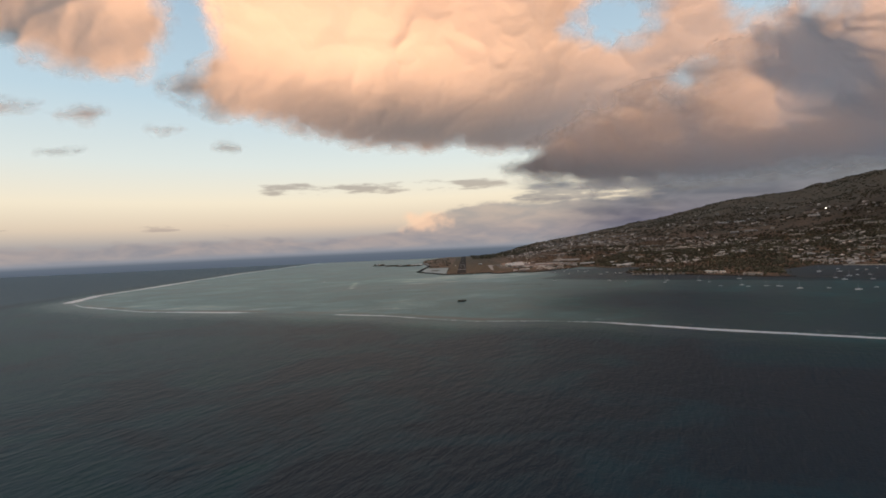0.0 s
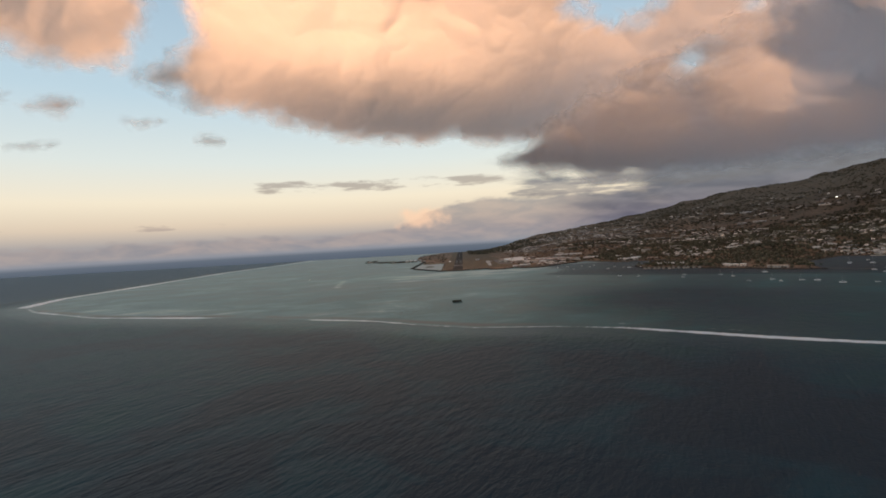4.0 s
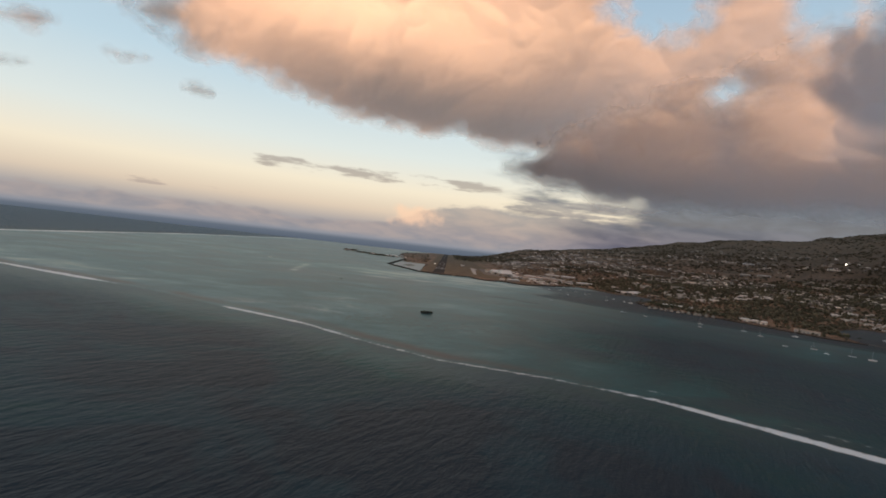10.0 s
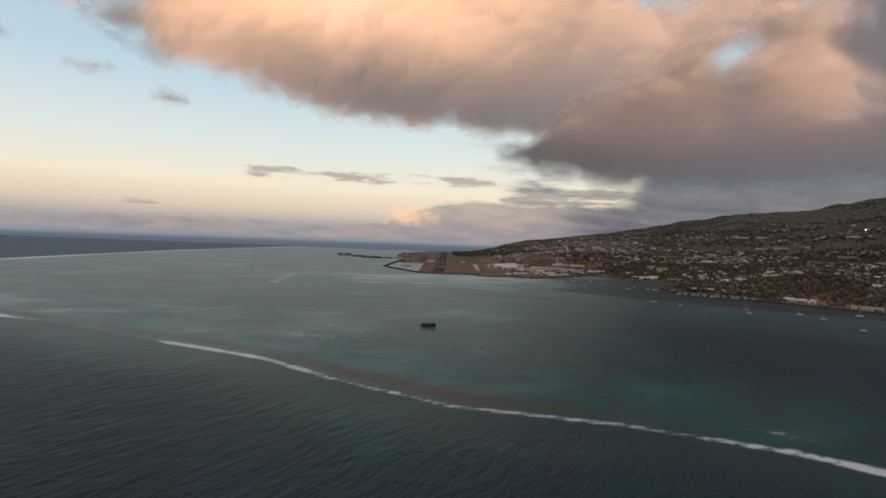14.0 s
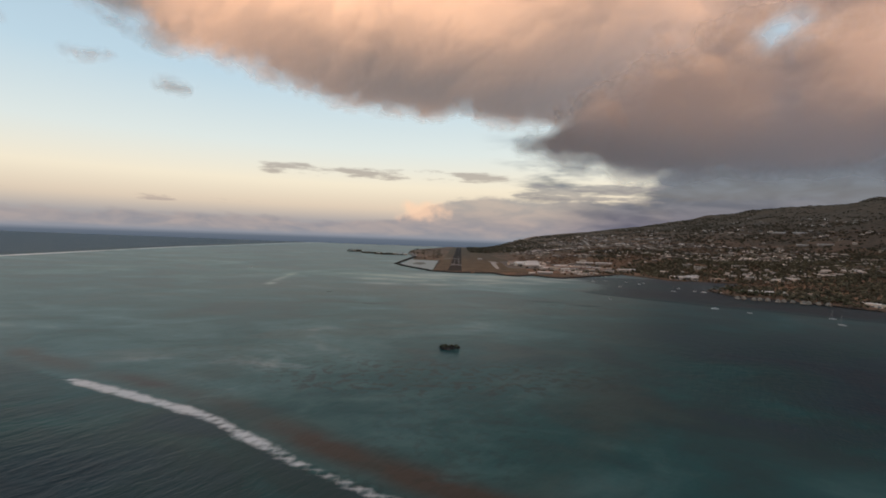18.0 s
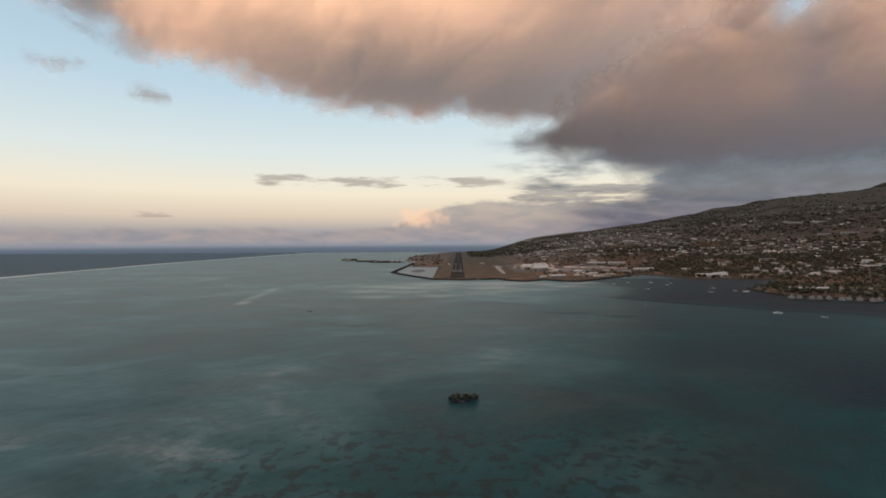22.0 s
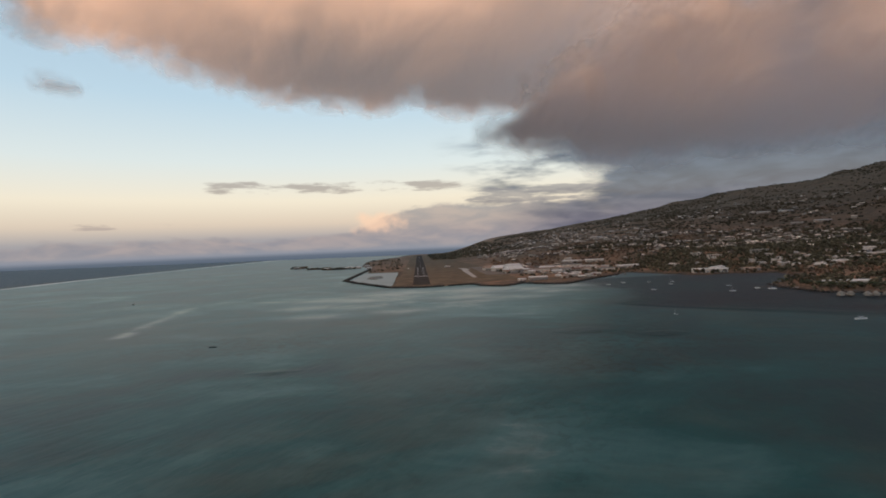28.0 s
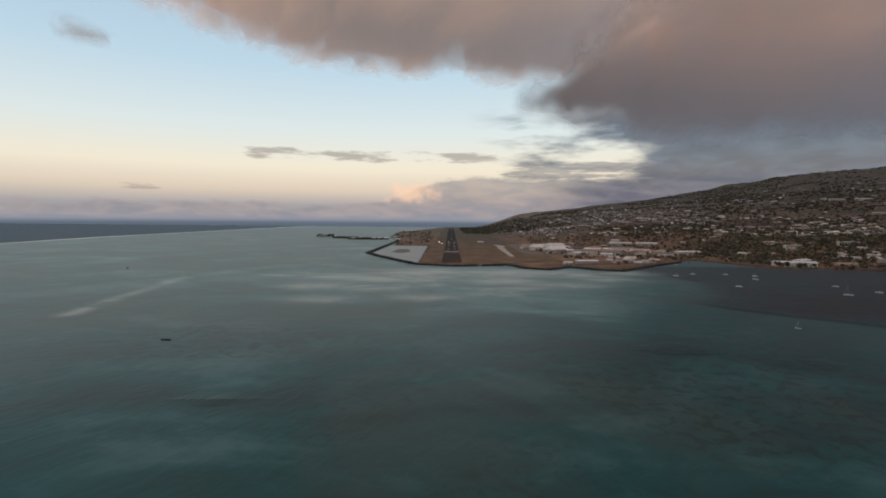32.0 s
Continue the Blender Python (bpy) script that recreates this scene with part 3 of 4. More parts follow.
def sand_at(x, y):
    d, _ = line_distance(x, y, [(-282, 1600), (-296, 1700), (-302, 1780), (-312, 1880)])
    f = np.exp(-(d / 9) ** 2) * 0.7
    for cx, cy, r in ((-100, 1795, 26), (-68, 1684, 20), (-90, 1890, 22), (45, 1702, 20), (-20, 1765, 14), (180, 1960, 40), (60, 1985, 34), (300, 1930, 30), (150, 1850, 24), (245, 1800, 22), (335, 1870, 26), (400, 1960, 24), (-30, 1870, 20)):
        f = f + 0.75 * np.exp(-(((x - cx) / (r * 1.9)) ** 2 + ((y - cy) / (r * 1.3)) ** 2))
    return np.clip(f, 0, 1)


def coral_at(x, y):
    """Fields of coral heads near the harbour's edge and behind the reef."""
    f = 0.0
    for cx, cy, rx, ry in ((265, 1430, 180, 160), (60, 1010, 220, 60), (-140, 1500, 160, 60)):
        f = f + step(1 - np.hypot((x - cx) / rx, (y - cy) / ry) + 0.5 * fbm(x, y, 70, 3, 88), 0, 0.6)
    return np.clip(f, 0, 1)


def bank_at(x, y):
    """Brown weed and coral banks in the lagoon."""
    f = 0.0
    for cx, cy, rx, ry, amt in ((-110, 1560, 170, 60, .34), (-40, 1640, 110, 40, .32), (-190, 1480, 90, 40, .3), (250, 1390, 170, 110, .14), (-330, 1700, 160, 60, .25), (60, 1480, 120, 50, .25)):
        f = f + amt * np.exp(-(((x - cx) / rx) ** 2 + ((y - cy) / ry) ** 2)) * np.clip(0.6 + 0.9 * fbm(x, y, 90, 4, 63), 0, 1.2)
    return f


def brown_at(x, y):
    d, _ = line_distance(x, y, [(px + 9, py + 17) for px, py in REEF_FRONT])
    # the harbour's share dulls its teal, painting in a reflection of grey cloud
    return np.exp(-(d / 12) ** 2) * np.clip(0.65 + 1.3 * fbm(x, y, 70, 4, 61), 0, 1) * step(x, 250, 50) * 1.3 + 0.36 * harbour_at(x, y) + bank_at(x, y)


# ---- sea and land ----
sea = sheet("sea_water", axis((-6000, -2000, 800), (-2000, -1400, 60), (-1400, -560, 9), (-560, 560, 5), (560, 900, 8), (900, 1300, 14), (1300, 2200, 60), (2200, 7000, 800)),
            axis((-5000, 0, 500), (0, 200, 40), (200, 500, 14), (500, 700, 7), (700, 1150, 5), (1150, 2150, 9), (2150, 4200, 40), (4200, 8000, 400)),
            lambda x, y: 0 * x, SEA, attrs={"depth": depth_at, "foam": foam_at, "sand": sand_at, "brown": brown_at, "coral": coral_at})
tagged(sea, "teal lagoon and dark blue ocean with light chop", "sea", kind="structure")
land = sheet("ground", axis((-140, 1400, 14), (1400, 4200, 36), (4200, 6500, 150)), axis((-600, 1250, 90), (1250, 2700, 14), (2700, 5200, 40), (5200, 7500, 150)),
             ground_height, LAND, keep=lambda x, y, z: z > -1.5,
             attrs={"shore": lambda x, y: step(signed(x, y, COAST), 40, 2)})
tagged(land, "dry brown-green coastal plain rising to a wooded mountain ridge", "hillside", kind="structure")


# ---- clouds, base near 820 m ----
CLOUD_MAIN = [(-420, 500), (-455, 1100), (-505, 1400), (-720, 1965), (-1100, 2230), (-1010, 2520), (-850, 2800), (-690, 3090), (-545, 3385), (-300, 3420), (-60, 3650), (50, 3600),
              (150, 3420), (255, 3650), (380, 3690), (680, 3720), (980, 3860), (1640, 3500), (1750, 2800), (1640, 2400), (1400, 2000), (1130, 1700), (980, 1500), (900, 1200), (900, 500)]
CLOUD_RIGHT = [(740, 3300), (760, 3860), (660, 4400), (700, 4660), (1150, 5080), (2026, 6013), (3000, 6450), (3450, 5600),
               (4138, 5200), (4900, 4950), (5600, 3400), (4400, 1800), (2900, 700), (1400, 700), (1120, 1500), (1080, 1800), (960, 2150), (830, 2600), (730, 3000)]
CLOUD_LEFT = [(-1050, 500), (-1080, 1315), (-1360, 1750), (-1310, 2010), (-1117, 2110), (-790, 1820), (-590, 1430), (-530, 500)]
ABOUT = (20, 570, 105)


def bearing(x, y, z=820.0):
    """Degrees across and up from the middle of the flight."""
    dx, dy = x - ABOUT[0], y - ABOUT[1]
    return np.degrees(np.arctan2(dx, dy)), np.degrees(np.arctan2(z - ABOUT[2], np.hypot(dx, dy)))


def billow(a, e, size, octaves, seed):
    """Rounded heads with sharp creases between them, from 0 to about 1."""
    total, amp = 0.0, 1.0
    for k in range(octaves):
        c, s = math.cos(0.9 * k + seed), math.sin(0.9 * k + seed)
        u, v = (a * c - e * s) / size + 7.7 * k, (a * s + e * c) / size - 3.1 * k
        total = total + amp * np.abs(2 * vnoise(u, v, seed + k) - 1 + 0.5 * (vnoise(u * 2 + 5, v * 2, seed + 40 + k) - 0.5))
        amp, size = amp * 0.38, size * 0.5
    return total


def even(v, width, across=None):
    """v smoothed over so many cells up and across."""
    for turn, wide in ((0, width), (1, across or width)):
        n = int(wide * 2.5)
        w = np.exp(-(np.arange(-n, n + 1) / wide) ** 2)
        w /= w.sum()
        v = np.apply_along_axis(lambda q: np.convolve(np.pad(q, n, "edge"), w, "valid"), turn, v)
    return v


def cloud(poly, grain, base, relief, seed, mat, label, front, group="", soft=2.0, thin=0.0, holes=(), margin=5.0, near=3300, draw=0.35, heads=8.0, plain_sides=0.75):
    """A bank of cloud over the given outline. front(a, e, up) says how far it stands up towards the west (1) or lies flat (0), up degrees above its far rim;
    it thins out towards its edge and at its holes (across, up, and how wide and high, in degrees)."""
    corners = [tuple(float(v) for v in bearing(np.array(px), np.array(py))) for px, py in poly]
    aa, ee = [c[0] for c in corners], [c[1] for c in corners]
    az, el = axis((max(-75, min(aa) - margin), min(75, max(aa) + margin), grain)), axis((max(4.0, min(ee) - margin), min(48, max(ee) + margin), grain))
    A, E = np.meshgrid(az, el)
    inside = signed(A, E, corners)
    # the far rim of each column, evened out
    rim = np.where((inside > 0).any(0), np.where(inside > 0, E, 99).min(0), np.nan)
    known = ~np.isnan(rim)
    rim = np.interp(az, az[known], rim[known])
    rim = even(rim[None].repeat(3, 0), 6.0 / grain)[1]
    # distance along each line of sight, climbing from the rim
    lower = step(E - rim, -1.5, 1.5)
    F = 1 - lower + lower * np.clip(front(A, E, E - rim), 0, 1.15)
    slope = -(1 - F) / np.tan(np.radians(E))
    climb = np.cumsum(np.vstack([np.zeros((1, len(az))), (slope[1:] + slope[:-1]) / 2 * np.radians(np.diff(el))[:, None]]), 0)
    r0 = (base - ABOUT[2]) / np.tan(np.radians(rim))
    R = near * (r0 / np.cos(np.radians(rim)) / near) ** draw * np.exp((1 - plain_sides) * even(climb, 1.0 / grain) + plain_sides * even(climb, 1.0 / grain, 8.0 / grain))
    u, v = A + 1.8 * fbm(A, E, 6.0, 3, seed + 30), E * 1.25 + 1.4 * fbm(A, E, 6.0, 3, seed + 31)
    R = R * (1 - relief * (0.5 * fbm(u, v, 12.0, 2, seed) + 0.5 * (billow(u, v, heads, 4, seed + 5) - 0.4)))
    wide = soft * (1 + 0.9 * step(E, 11, 18))
    d = inside / wide
    for ha, he, wa, we in holes:
        d = np.minimum(d, (np.hypot((A - ha) / wa, (E - he) / we) - 1) * min(wa, we) / wide)
    cover = np.clip(0.5 + d - thin, -0.9, 1.6)
    ca, ce = np.radians(A), np.radians(E)
    c = sheet("cloud", az, el, lambda a, e: (ABOUT[0] + R * np.cos(ce) * np.sin(ca), ABOUT[1] + R * np.cos(ce) * np.cos(ca), ABOUT[2] + R * np.sin(ce)), mat,
              keep=lambda a, e, z: cover > -0.75, attrs={"cover": lambda a, e: cover, "across": lambda a, e: a, "up": lambda a, e: e * 1.2})
    return tagged(c, label, "cloud", group, "structure")


GAPS = [(27.0, 29.0, 5.5, 3.2), (33.2, 19.6, 0.7, 0.3), (42.0, 26.5, 2.6, 3.6)]


def main_front(a, e, up):
    f = step(up, 1.0 - 5.0 * step(a, -12, -26), 8.5 + 5.0 * step(a, -8, 12)) * (1 - 0.68 * step(a, 2, 20))
    f = f + 0.35 * np.exp(-((a - 28) / 6) ** 2) * step(e, 15, 19)
    f = np.maximum(f, 0.8 * step(a, -8, -24))
    return 0.10 + 0.86 * f + 0.48 * fbm(a, e, 10.0, 2, 71)


def right_front(a, e, up):
    f = 0.08 + 0.20 * step(up, 2.0, 6.0) + 0.22 * step(up, 6.0, 14.0) + 0.22 * step(a, 34, 50) * step(up, 3.0, 9.0)
    f = f - 0.35 * np.exp(-((a - 26 - 1.0 * (e - 10)) / 4.5) ** 2) * step(e, 11, 16)
    return f + 0.04 + 1.0 * fbm(a + e, e * 1.6 - a * 0.5, 12.0, 2, 72)


cloud(CLOUD_MAIN, 0.25, 830, 0.024, 70, CLOUD, "huge cumulus bank lit peach below with a grey edge", main_front, near=3500, draw=0.2, holes=GAPS)
cloud(CLOUD_RIGHT, 0.25, 745, 0.045, 77, SHADE_CLOUD, "heavy grey cloud bank hanging over the mountain", right_front, soft=3.2, thin=0.06, near=2900, heads=6.5, plain_sides=0.68, holes=GAPS)
cloud(CLOUD_LEFT, 0.25, 850, 0.022, 90, CLOUD, "loose peach-grey cumulus with a ragged edge", lambda a, e, up: 0.62 + 0.3 * step(up, 1, 8) + 0.2 * fbm(a, e, 8.0, 2, 73), near=3700, draw=0.2)
for k, (px, py, rx, ry) in enumerate(((-1330, 3230, 110, 60), (-1818, 2247, 130, 60), (-1674, 2418, 130, 60), (-1440, 2750, 90, 50), (-2300, 3050, 150, 70))):
    ring = [(px + rx * math.cos(a * math.pi / 5), py + ry * math.sin(a * math.pi / 5)) for a in range(10)]
    cloud(ring, 0.15, 820, 0.02, 100 + k, CLOUD, "small torn grey scrap of cloud", lambda a, e, up: 0.1 + 0 * a, "cloud scraps", soft=1.9, margin=2.0, thin=0.12)


# ---- airfield ----
def quad_sheet(name, corners, z, mat, label, category, thick=0.05, kind="structure", parent=None):
    """A thin slab with the given outline."""
    bm = bmesh.new()
    top = [bm.verts.new((x, y, z)) for x, y in corners]
    low = [bm.verts.new((x, y, z - thick)) for x, y in corners]
    bm.faces.new(top)
    n = len(corners)
    for i in range(n):
        bm.faces.new((top[i], low[i], low[(i + 1) % n], top[(i + 1) % n]))
    bmesh.ops.recalc_face_normals(bm, faces=bm.faces)
    ob = part(name, bm, mat, parent)
    return tagged(ob, label, category, kind=kind) if label else ob


def strip(a0, a1, b0, b1):
    return [along(a, b)[:2] for a, b in ((a0, b0), (a0, b1), (a1, b1), (a1, b0))]


G0 = 2.2
quad_sheet("grass", [along(-8, -62)[:2], along(-22, 70)[:2], along(60, 240)[:2], along(560, 235)[:2], along(1500, 250)[:2], along(3300, 130)[:2], along(3380, -60)[:2], along(1000, -62)[:2]],
           G0 + 0.35, GRASS, "dry brown airfield grass beside the runway", "grass", 0.6)
runway = quad_sheet("runway", strip(0, 3300, -20.5, 20.5), G0 + 0.55, ASPHALT, "long dark asphalt runway with white threshold markings", "runway", 0.3)


def runway_mark(a0, a1, b0, b1, name="marking"):
    ob = quad_sheet(name, strip(a0, a1, b0, b1), G0 + 0.62, PAINT, "", "", 0.05, parent=runway)
    return ob


runway_mark(296, 302, -20, 20, "threshold_bar")
for i in range(6):
    for sgn in (-1, 1):
        runway_mark(312, 345, sgn * (3.2 + i * 2.9) - 0.9, sgn * (3.2 + i * 2.9) + 0.9, "threshold_stripe")
for a in (420, 560, 700):
    for sgn in (-1, 1):
        runway_mark(a, a + 26, sgn * 9 - 2.5, sgn * 9 + 2.5, "touchdown_mark")
for sgn in (-1, 1):
    runway_mark(810, 860, sgn * 10 - 3.5, sgn * 10 + 3.5, "aiming_mark")
for i in range(26):
    runway_mark(930 + i * 80, 970 + i * 80, -0.5, 0.5, "centre_dash")
quad_sheet("service_road", [(247, 2282), (258, 2280), (292, 2660), (312, 2720), (292, 2790), (276, 2786), (284, 2725), (270, 2640)], G0 + 0.6,
           plain("pale_coral_gravel", (.46, .43, .40), 0.9, scale=0.08, vary=0.2), "pale coral gravel service road on dry grass", "road", 0.3)
quad_sheet("apron", [(300, 2360), (470, 2330), (560, 2420), (470, 2800), (330, 2860)], G0 + 0.45, APRON, "grey concrete aircraft parking apron", "apron", 0.3)
quad_sheet("path", [(262, 2062), (480, 2112), (590, 2200), (575, 2212), (470, 2130), (262, 2078)], G0 + 0.5, plain("bare_brown_earth", (.13, .10, .075), 0.95, scale=0.05), "bare earth shore track", "track", 0.3)

# pond behind the breakwater
quad_sheet("water", [(-84, 2392), (-58, 2745), (57, 2746), (33, 2168), (24, 2125)], 0.25, POND, "pale still pond water behind the breakwater", "pond", 0.2)
quad_sheet("mud_bank", [(-40, 2440), (-30, 2560), (0, 2570), (10, 2470), (-10, 2410)], 0.55, plain("wet_mud", (.11, .10, .085), 0.7, scale=0.05), "low wet mud bank in the pond", "mud bank", 0.4)

_b = bmesh.new()
bmesh.ops.create_icosphere(_b, subdivisions=1, radius=1.0)
ICO_V = np.array([v.co[:] for v in _b.verts])
ICO_F = np.array([[v.index for v in f.verts] for f in _b.faces])
_b.free()


def clumps(name, centres, radii, squash, mat, rng, jitter=0.35, parent=None, smooth=False):
    """Many small ragged lumps in one mesh."""
    n = len(centres)
    v = ICO_V[None] * (1 + jitter * (rng.random((n, len(ICO_V), 1)) * 2 - 1))
    v = v * np.asarray(radii)[:, None, None] * np.array([1, 1, squash]) + np.asarray(centres)[:, None, :]
    f = ICO_F[None] + (np.arange(n) * len(ICO_V))[:, None, None]
    me = bpy.data.meshes.new(name)
    me.from_pydata(v.reshape(-1, 3).tolist(), [], f.reshape(-1, 3).tolist())
    me.materials.append(mat)
    if smooth:
        me.polygons.foreach_set("use_smooth", [True] * len(me.polygons))
    ob = new(name, me)
    ob.parent = parent
    return ob


def rocks(name, line, width, size, top, rng, label):
    pts = []
    for (ax, ay), (bx, by) in zip(line, line[1:]):
        L = math.hypot(bx - ax, by - ay)
        nx, ny = -(by - ay) / L, (bx - ax) / L
        for i in range(int(L * width / (size * size * 1.6))):
            t, o = rng.random(), (rng.random() - 0.5) * width
            h = top * (1 - (abs(o) / (width / 2)) ** 2) * 0.9
            pts.append((ax + (bx - ax) * t + nx * o, ay + (by - ay) * t + ny * o, h))
    ob = clumps(name, np.array(pts), size * (0.6 + 0.7 * rng.random(len(pts))), 0.7, ROCK, rng)
    return tagged(ob, label, "rocks", kind="stuff")


rng = np.random.default_rng(4)
rocks("breakwater_rocks", [(-55, 3060), (-62, 2950), (-98, 2405), (-60, 2300), (28, 2106)], 13, 2.2, 2.6, rng, "dark basalt boulders of a long breakwater")
rocks("shore_rocks", [(28, 2106), (100, 2072), (216, 2094), (228, 2038), (268, 2006), (322, 2060), (358, 2008), (396, 1992), (495, 2086), (600, 2176)], 9, 1.7, 1.8, rng,
      "dark basalt boulders along the airfield shore")
rocks("point_rocks", [(692, 1796), (668, 1740), (662, 1655), (748, 1592), (850, 1430), (900, 1342), (958, 1312)], 7, 1.5, 1.4, rng, "dark rocks along the wooded point")
rocks("reef_rock", [(42, 1094), (50, 1097), (58, 1095)], 10, 1.5, 2.2, rng, "dark low coral rock standing in the lagoon")
bush = clumps("reef_bush", np.stack([rng.uniform(42, 58, 16), rng.uniform(1093, 1098, 16), rng.uniform(2.0, 3.4, 16)], 1), rng.uniform(0.9, 1.7, 16), 0.8, plain("salt_bush_leaf", (.075, .080, .050), 0.9, scale=0.5), rng, 0.4)
tagged(bush, "dark green salt bush growing on the coral rock", "bush", kind="stuff")
rocks("reef_rock", [(-150, 1504), (-146, 1505), (-143, 1503)], 3, 0.5, 0.3, rng, "dark coral heads breaking the lagoon's surface")

# approach lights beside the runway
papi = empty("approach_light_unit", Matrix.Identity(4), "lit white approach slope lamp on short legs in grass", "lamp", "approach slope lamps")
part("body", box(bmesh.new(), 0, 0, 0.5, 2.2, 1.4, 0.9), PAINT, papi)
for sx in (-0.8, 0.8):
    part("leg", box(bmesh.new(), sx, 0, 0, 0.12, 0.12, 0.5), METAL, papi)
part("lens", box(bmesh.new(), 0, -0.72, 0.55, 1.3, 0.12, 0.8), LAMP_RED, papi, "bright white lens")
for i in range(1, 4):
    copy_thing(papi, pose(*along(800, -60 + i * 8.6, G0 + 0.35)))
papi.matrix_world = pose(*along(800, -60, G0 + 0.35))
edge_light = empty("runway_light", pose(*along(330, -24, G0 + 0.35)), "small white runway edge lamp in grass", "lamp", "runway edge lamps")
part("stem", tube(bmesh.new(), (0, 0, 0), (0, 0, 0.4), 0.06, 0.05), METAL, edge_light)
part("globe", tube(bmesh.new(), (0, 0, 0.4), (0, 0, 0.75), 0.2, 0.14), HULL, edge_light, "white glass globe")
for i in range(1, 12):
    for sgn in (-1, 1):
        copy_thing(edge_light, pose(*along(330 + i * 120, sgn * 24, G0 + 0.35)))


# ---- buildings ----
def roof_mesh(bm, w, d, z, h, hip=0.0, over=0.6, turn=0.0):
    """A gable or hipped roof over a w x d plan, ridge along x."""
    w2, d2, r = w / 2 + over, d / 2 + over, (w / 2 + over) - hip
    b = [bm.verts.new(p) for p in ((-w2, -d2, z), (w2, -d2, z), (w2, d2, z), (-w2, d2, z))]
    u = [bm.verts.new(p) for p in ((-w2, -d2, z + .25), (w2, -d2, z + .25), (w2, d2, z + .25), (-w2, d2, z + .25))]
    e = [bm.verts.new((-r, 0, z + h)), bm.verts.new((r, 0, z + h))]
    bm.faces.new(b[::-1])
    for i in range(4):
        bm.faces.new((b[i], b[(i + 1) % 4], u[(i + 1) % 4], u[i]))
    for f in ((u[0], u[1], e[1], e[0]), (u[2], u[3], e[0], e[1]), (u[1], u[2], e[1]), (u[3], u[0], e[0])):
        bm.faces.new(f)
    return bm


def house(w, d, storeys, roof, hip, m, label, group="houses of the town"):
    h = empty("house", m, label, "house", group)
    z = storeys * 2.8
    wall = part("wall", box(bmesh.new(), 0, 0, -3.0, w, d, z + 3.0), WALL, h)
    part("roof", roof_mesh(bmesh.new(), w, d, z, 1.6 + d * 0.13, hip), ROOFS[roof], h)
    for k in (-1, 1):
        part("window", box(bmesh.new(), k * w * 0.25, -d / 2, 1.0, 1.8, 0.12, 1.3), DARK_GLASS, wall)
    part("door", box(bmesh.new(), 0, -d / 2, 0, 1.1, 0.12, 2.1), WOOD, wall)
    part("veranda", box(bmesh.new(), 0, -d / 2 - 1.2, 2.4, w * 0.7, 2.4, 0.18), ROOFS[roof], h)
    return h


def block(w, d, storeys, m, label, bays=8, roof_box=True, group=""):
    """A flat-roofed building with balcony slabs and window bays."""
    b = empty("apartment_block", m, label, "building", group)
    wall = part("wall", box(bmesh.new(), 0, 0, -4, w, d, storeys * 3.0 + 4), WALL, b)
    part("roof", box(bmesh.new(), 0, 0, storeys * 3.0, w + 0.8, d + 0.8, 0.6), ROOFS[0], b)
    if roof_box:
        part("stair_head", box(bmesh.new(), w * 0.2, 0, storeys * 3.0 + 0.6, 5, 4, 2.6), WALL, b)
    for s in range(storeys):
        part("balcony", box(bmesh.new(), 0, -d / 2 - 0.7, s * 3.0 + 2.75, w * 0.96, 1.4, 0.25), WALL, b)
        for i in range(bays):
            part("window", box(bmesh.new(), (i + 0.5 - bays / 2) * w / bays, -d / 2, s * 3.0 + 0.5, w / bays * 0.6, 0.16, 2.0), DARK_GLASS, wall)
    return b


def hall(name, w, d, h, m, label, roof=0, bays=6, category="hall", pitch=0.10):
    """A broad low-pitched hall with doors along its front."""
    o = empty(name, m, label, category)
    wall = part("wall", box(bmesh.new(), 0, 0, -1, w, d, h + 1), WALL, o)
    part("roof", roof_mesh(bmesh.new(), w, d, h, d * pitch + 0.8, 0.0, 1.0), WHITE if roof == 0 else ROOFS[roof], o)
    for i in range(bays):
        part("door", box(bmesh.new(), (i + 0.5 - bays / 2) * w / bays, -d / 2, 0, w / bays * 0.5, 0.2, h * 0.55), ROOFS[3], wall)
    return o


def site(x, y, turn=0.0, lift=0.0):
    return pose(x, y, float(ground_height(np.array([x]), np.array([y]))[0]) + lift, 0, 0, turn)


hall("airport_terminal", 62, 30, 10, site(392, 2420, 34), "large white-roofed airport terminal hall", 0, 9, "terminal", 0.25)
hall("airport_terminal", 54, 30, 14, site(404, 2476, 30), "tall white-roofed hall behind the airport terminal", 0, 7, "terminal", 0.3)
hall("terminal_wing", 34, 16, 6, site(372, 2398, 30), "lower beige-roofed wing of the airport terminal", 1, 5, "terminal", 0.2)
hall("terminal_wing", 36, 18, 6, site(428, 2372, 40), "lower beige-roofed wing of the airport terminal", 1, 5, "terminal", 0.2)
hall("airport_hangar", 44, 30, 10, site(372, 2520, 20), "white-roofed aircraft hangar beside the apron", 0, 4, "hangar", 0.25)
hall("airport_hangar", 34, 26, 8, site(352, 2590, 14), "beige-roofed aircraft hangar beside the apron", 1, 4, "hangar", 0.25)
hall("warehouse", 70, 26, 9, site(478, 2384, -10), "long beige-roofed cargo warehouse near the terminal", 1, 7, "warehouse")
hall("warehouse", 54, 22, 8, site(540, 2420, 8), "long pale cargo warehouse near the terminal", 1, 6, "warehouse")
hall("warehouse", 60, 22, 8, site(610, 2520, -14), "grey-roofed cargo warehouse near the terminal", 3, 6, "warehouse")
hall("shed", 42, 15, 6, site(372, 2112, 4), "white-roofed shed on bare shore ground", 0, 6, "shed")
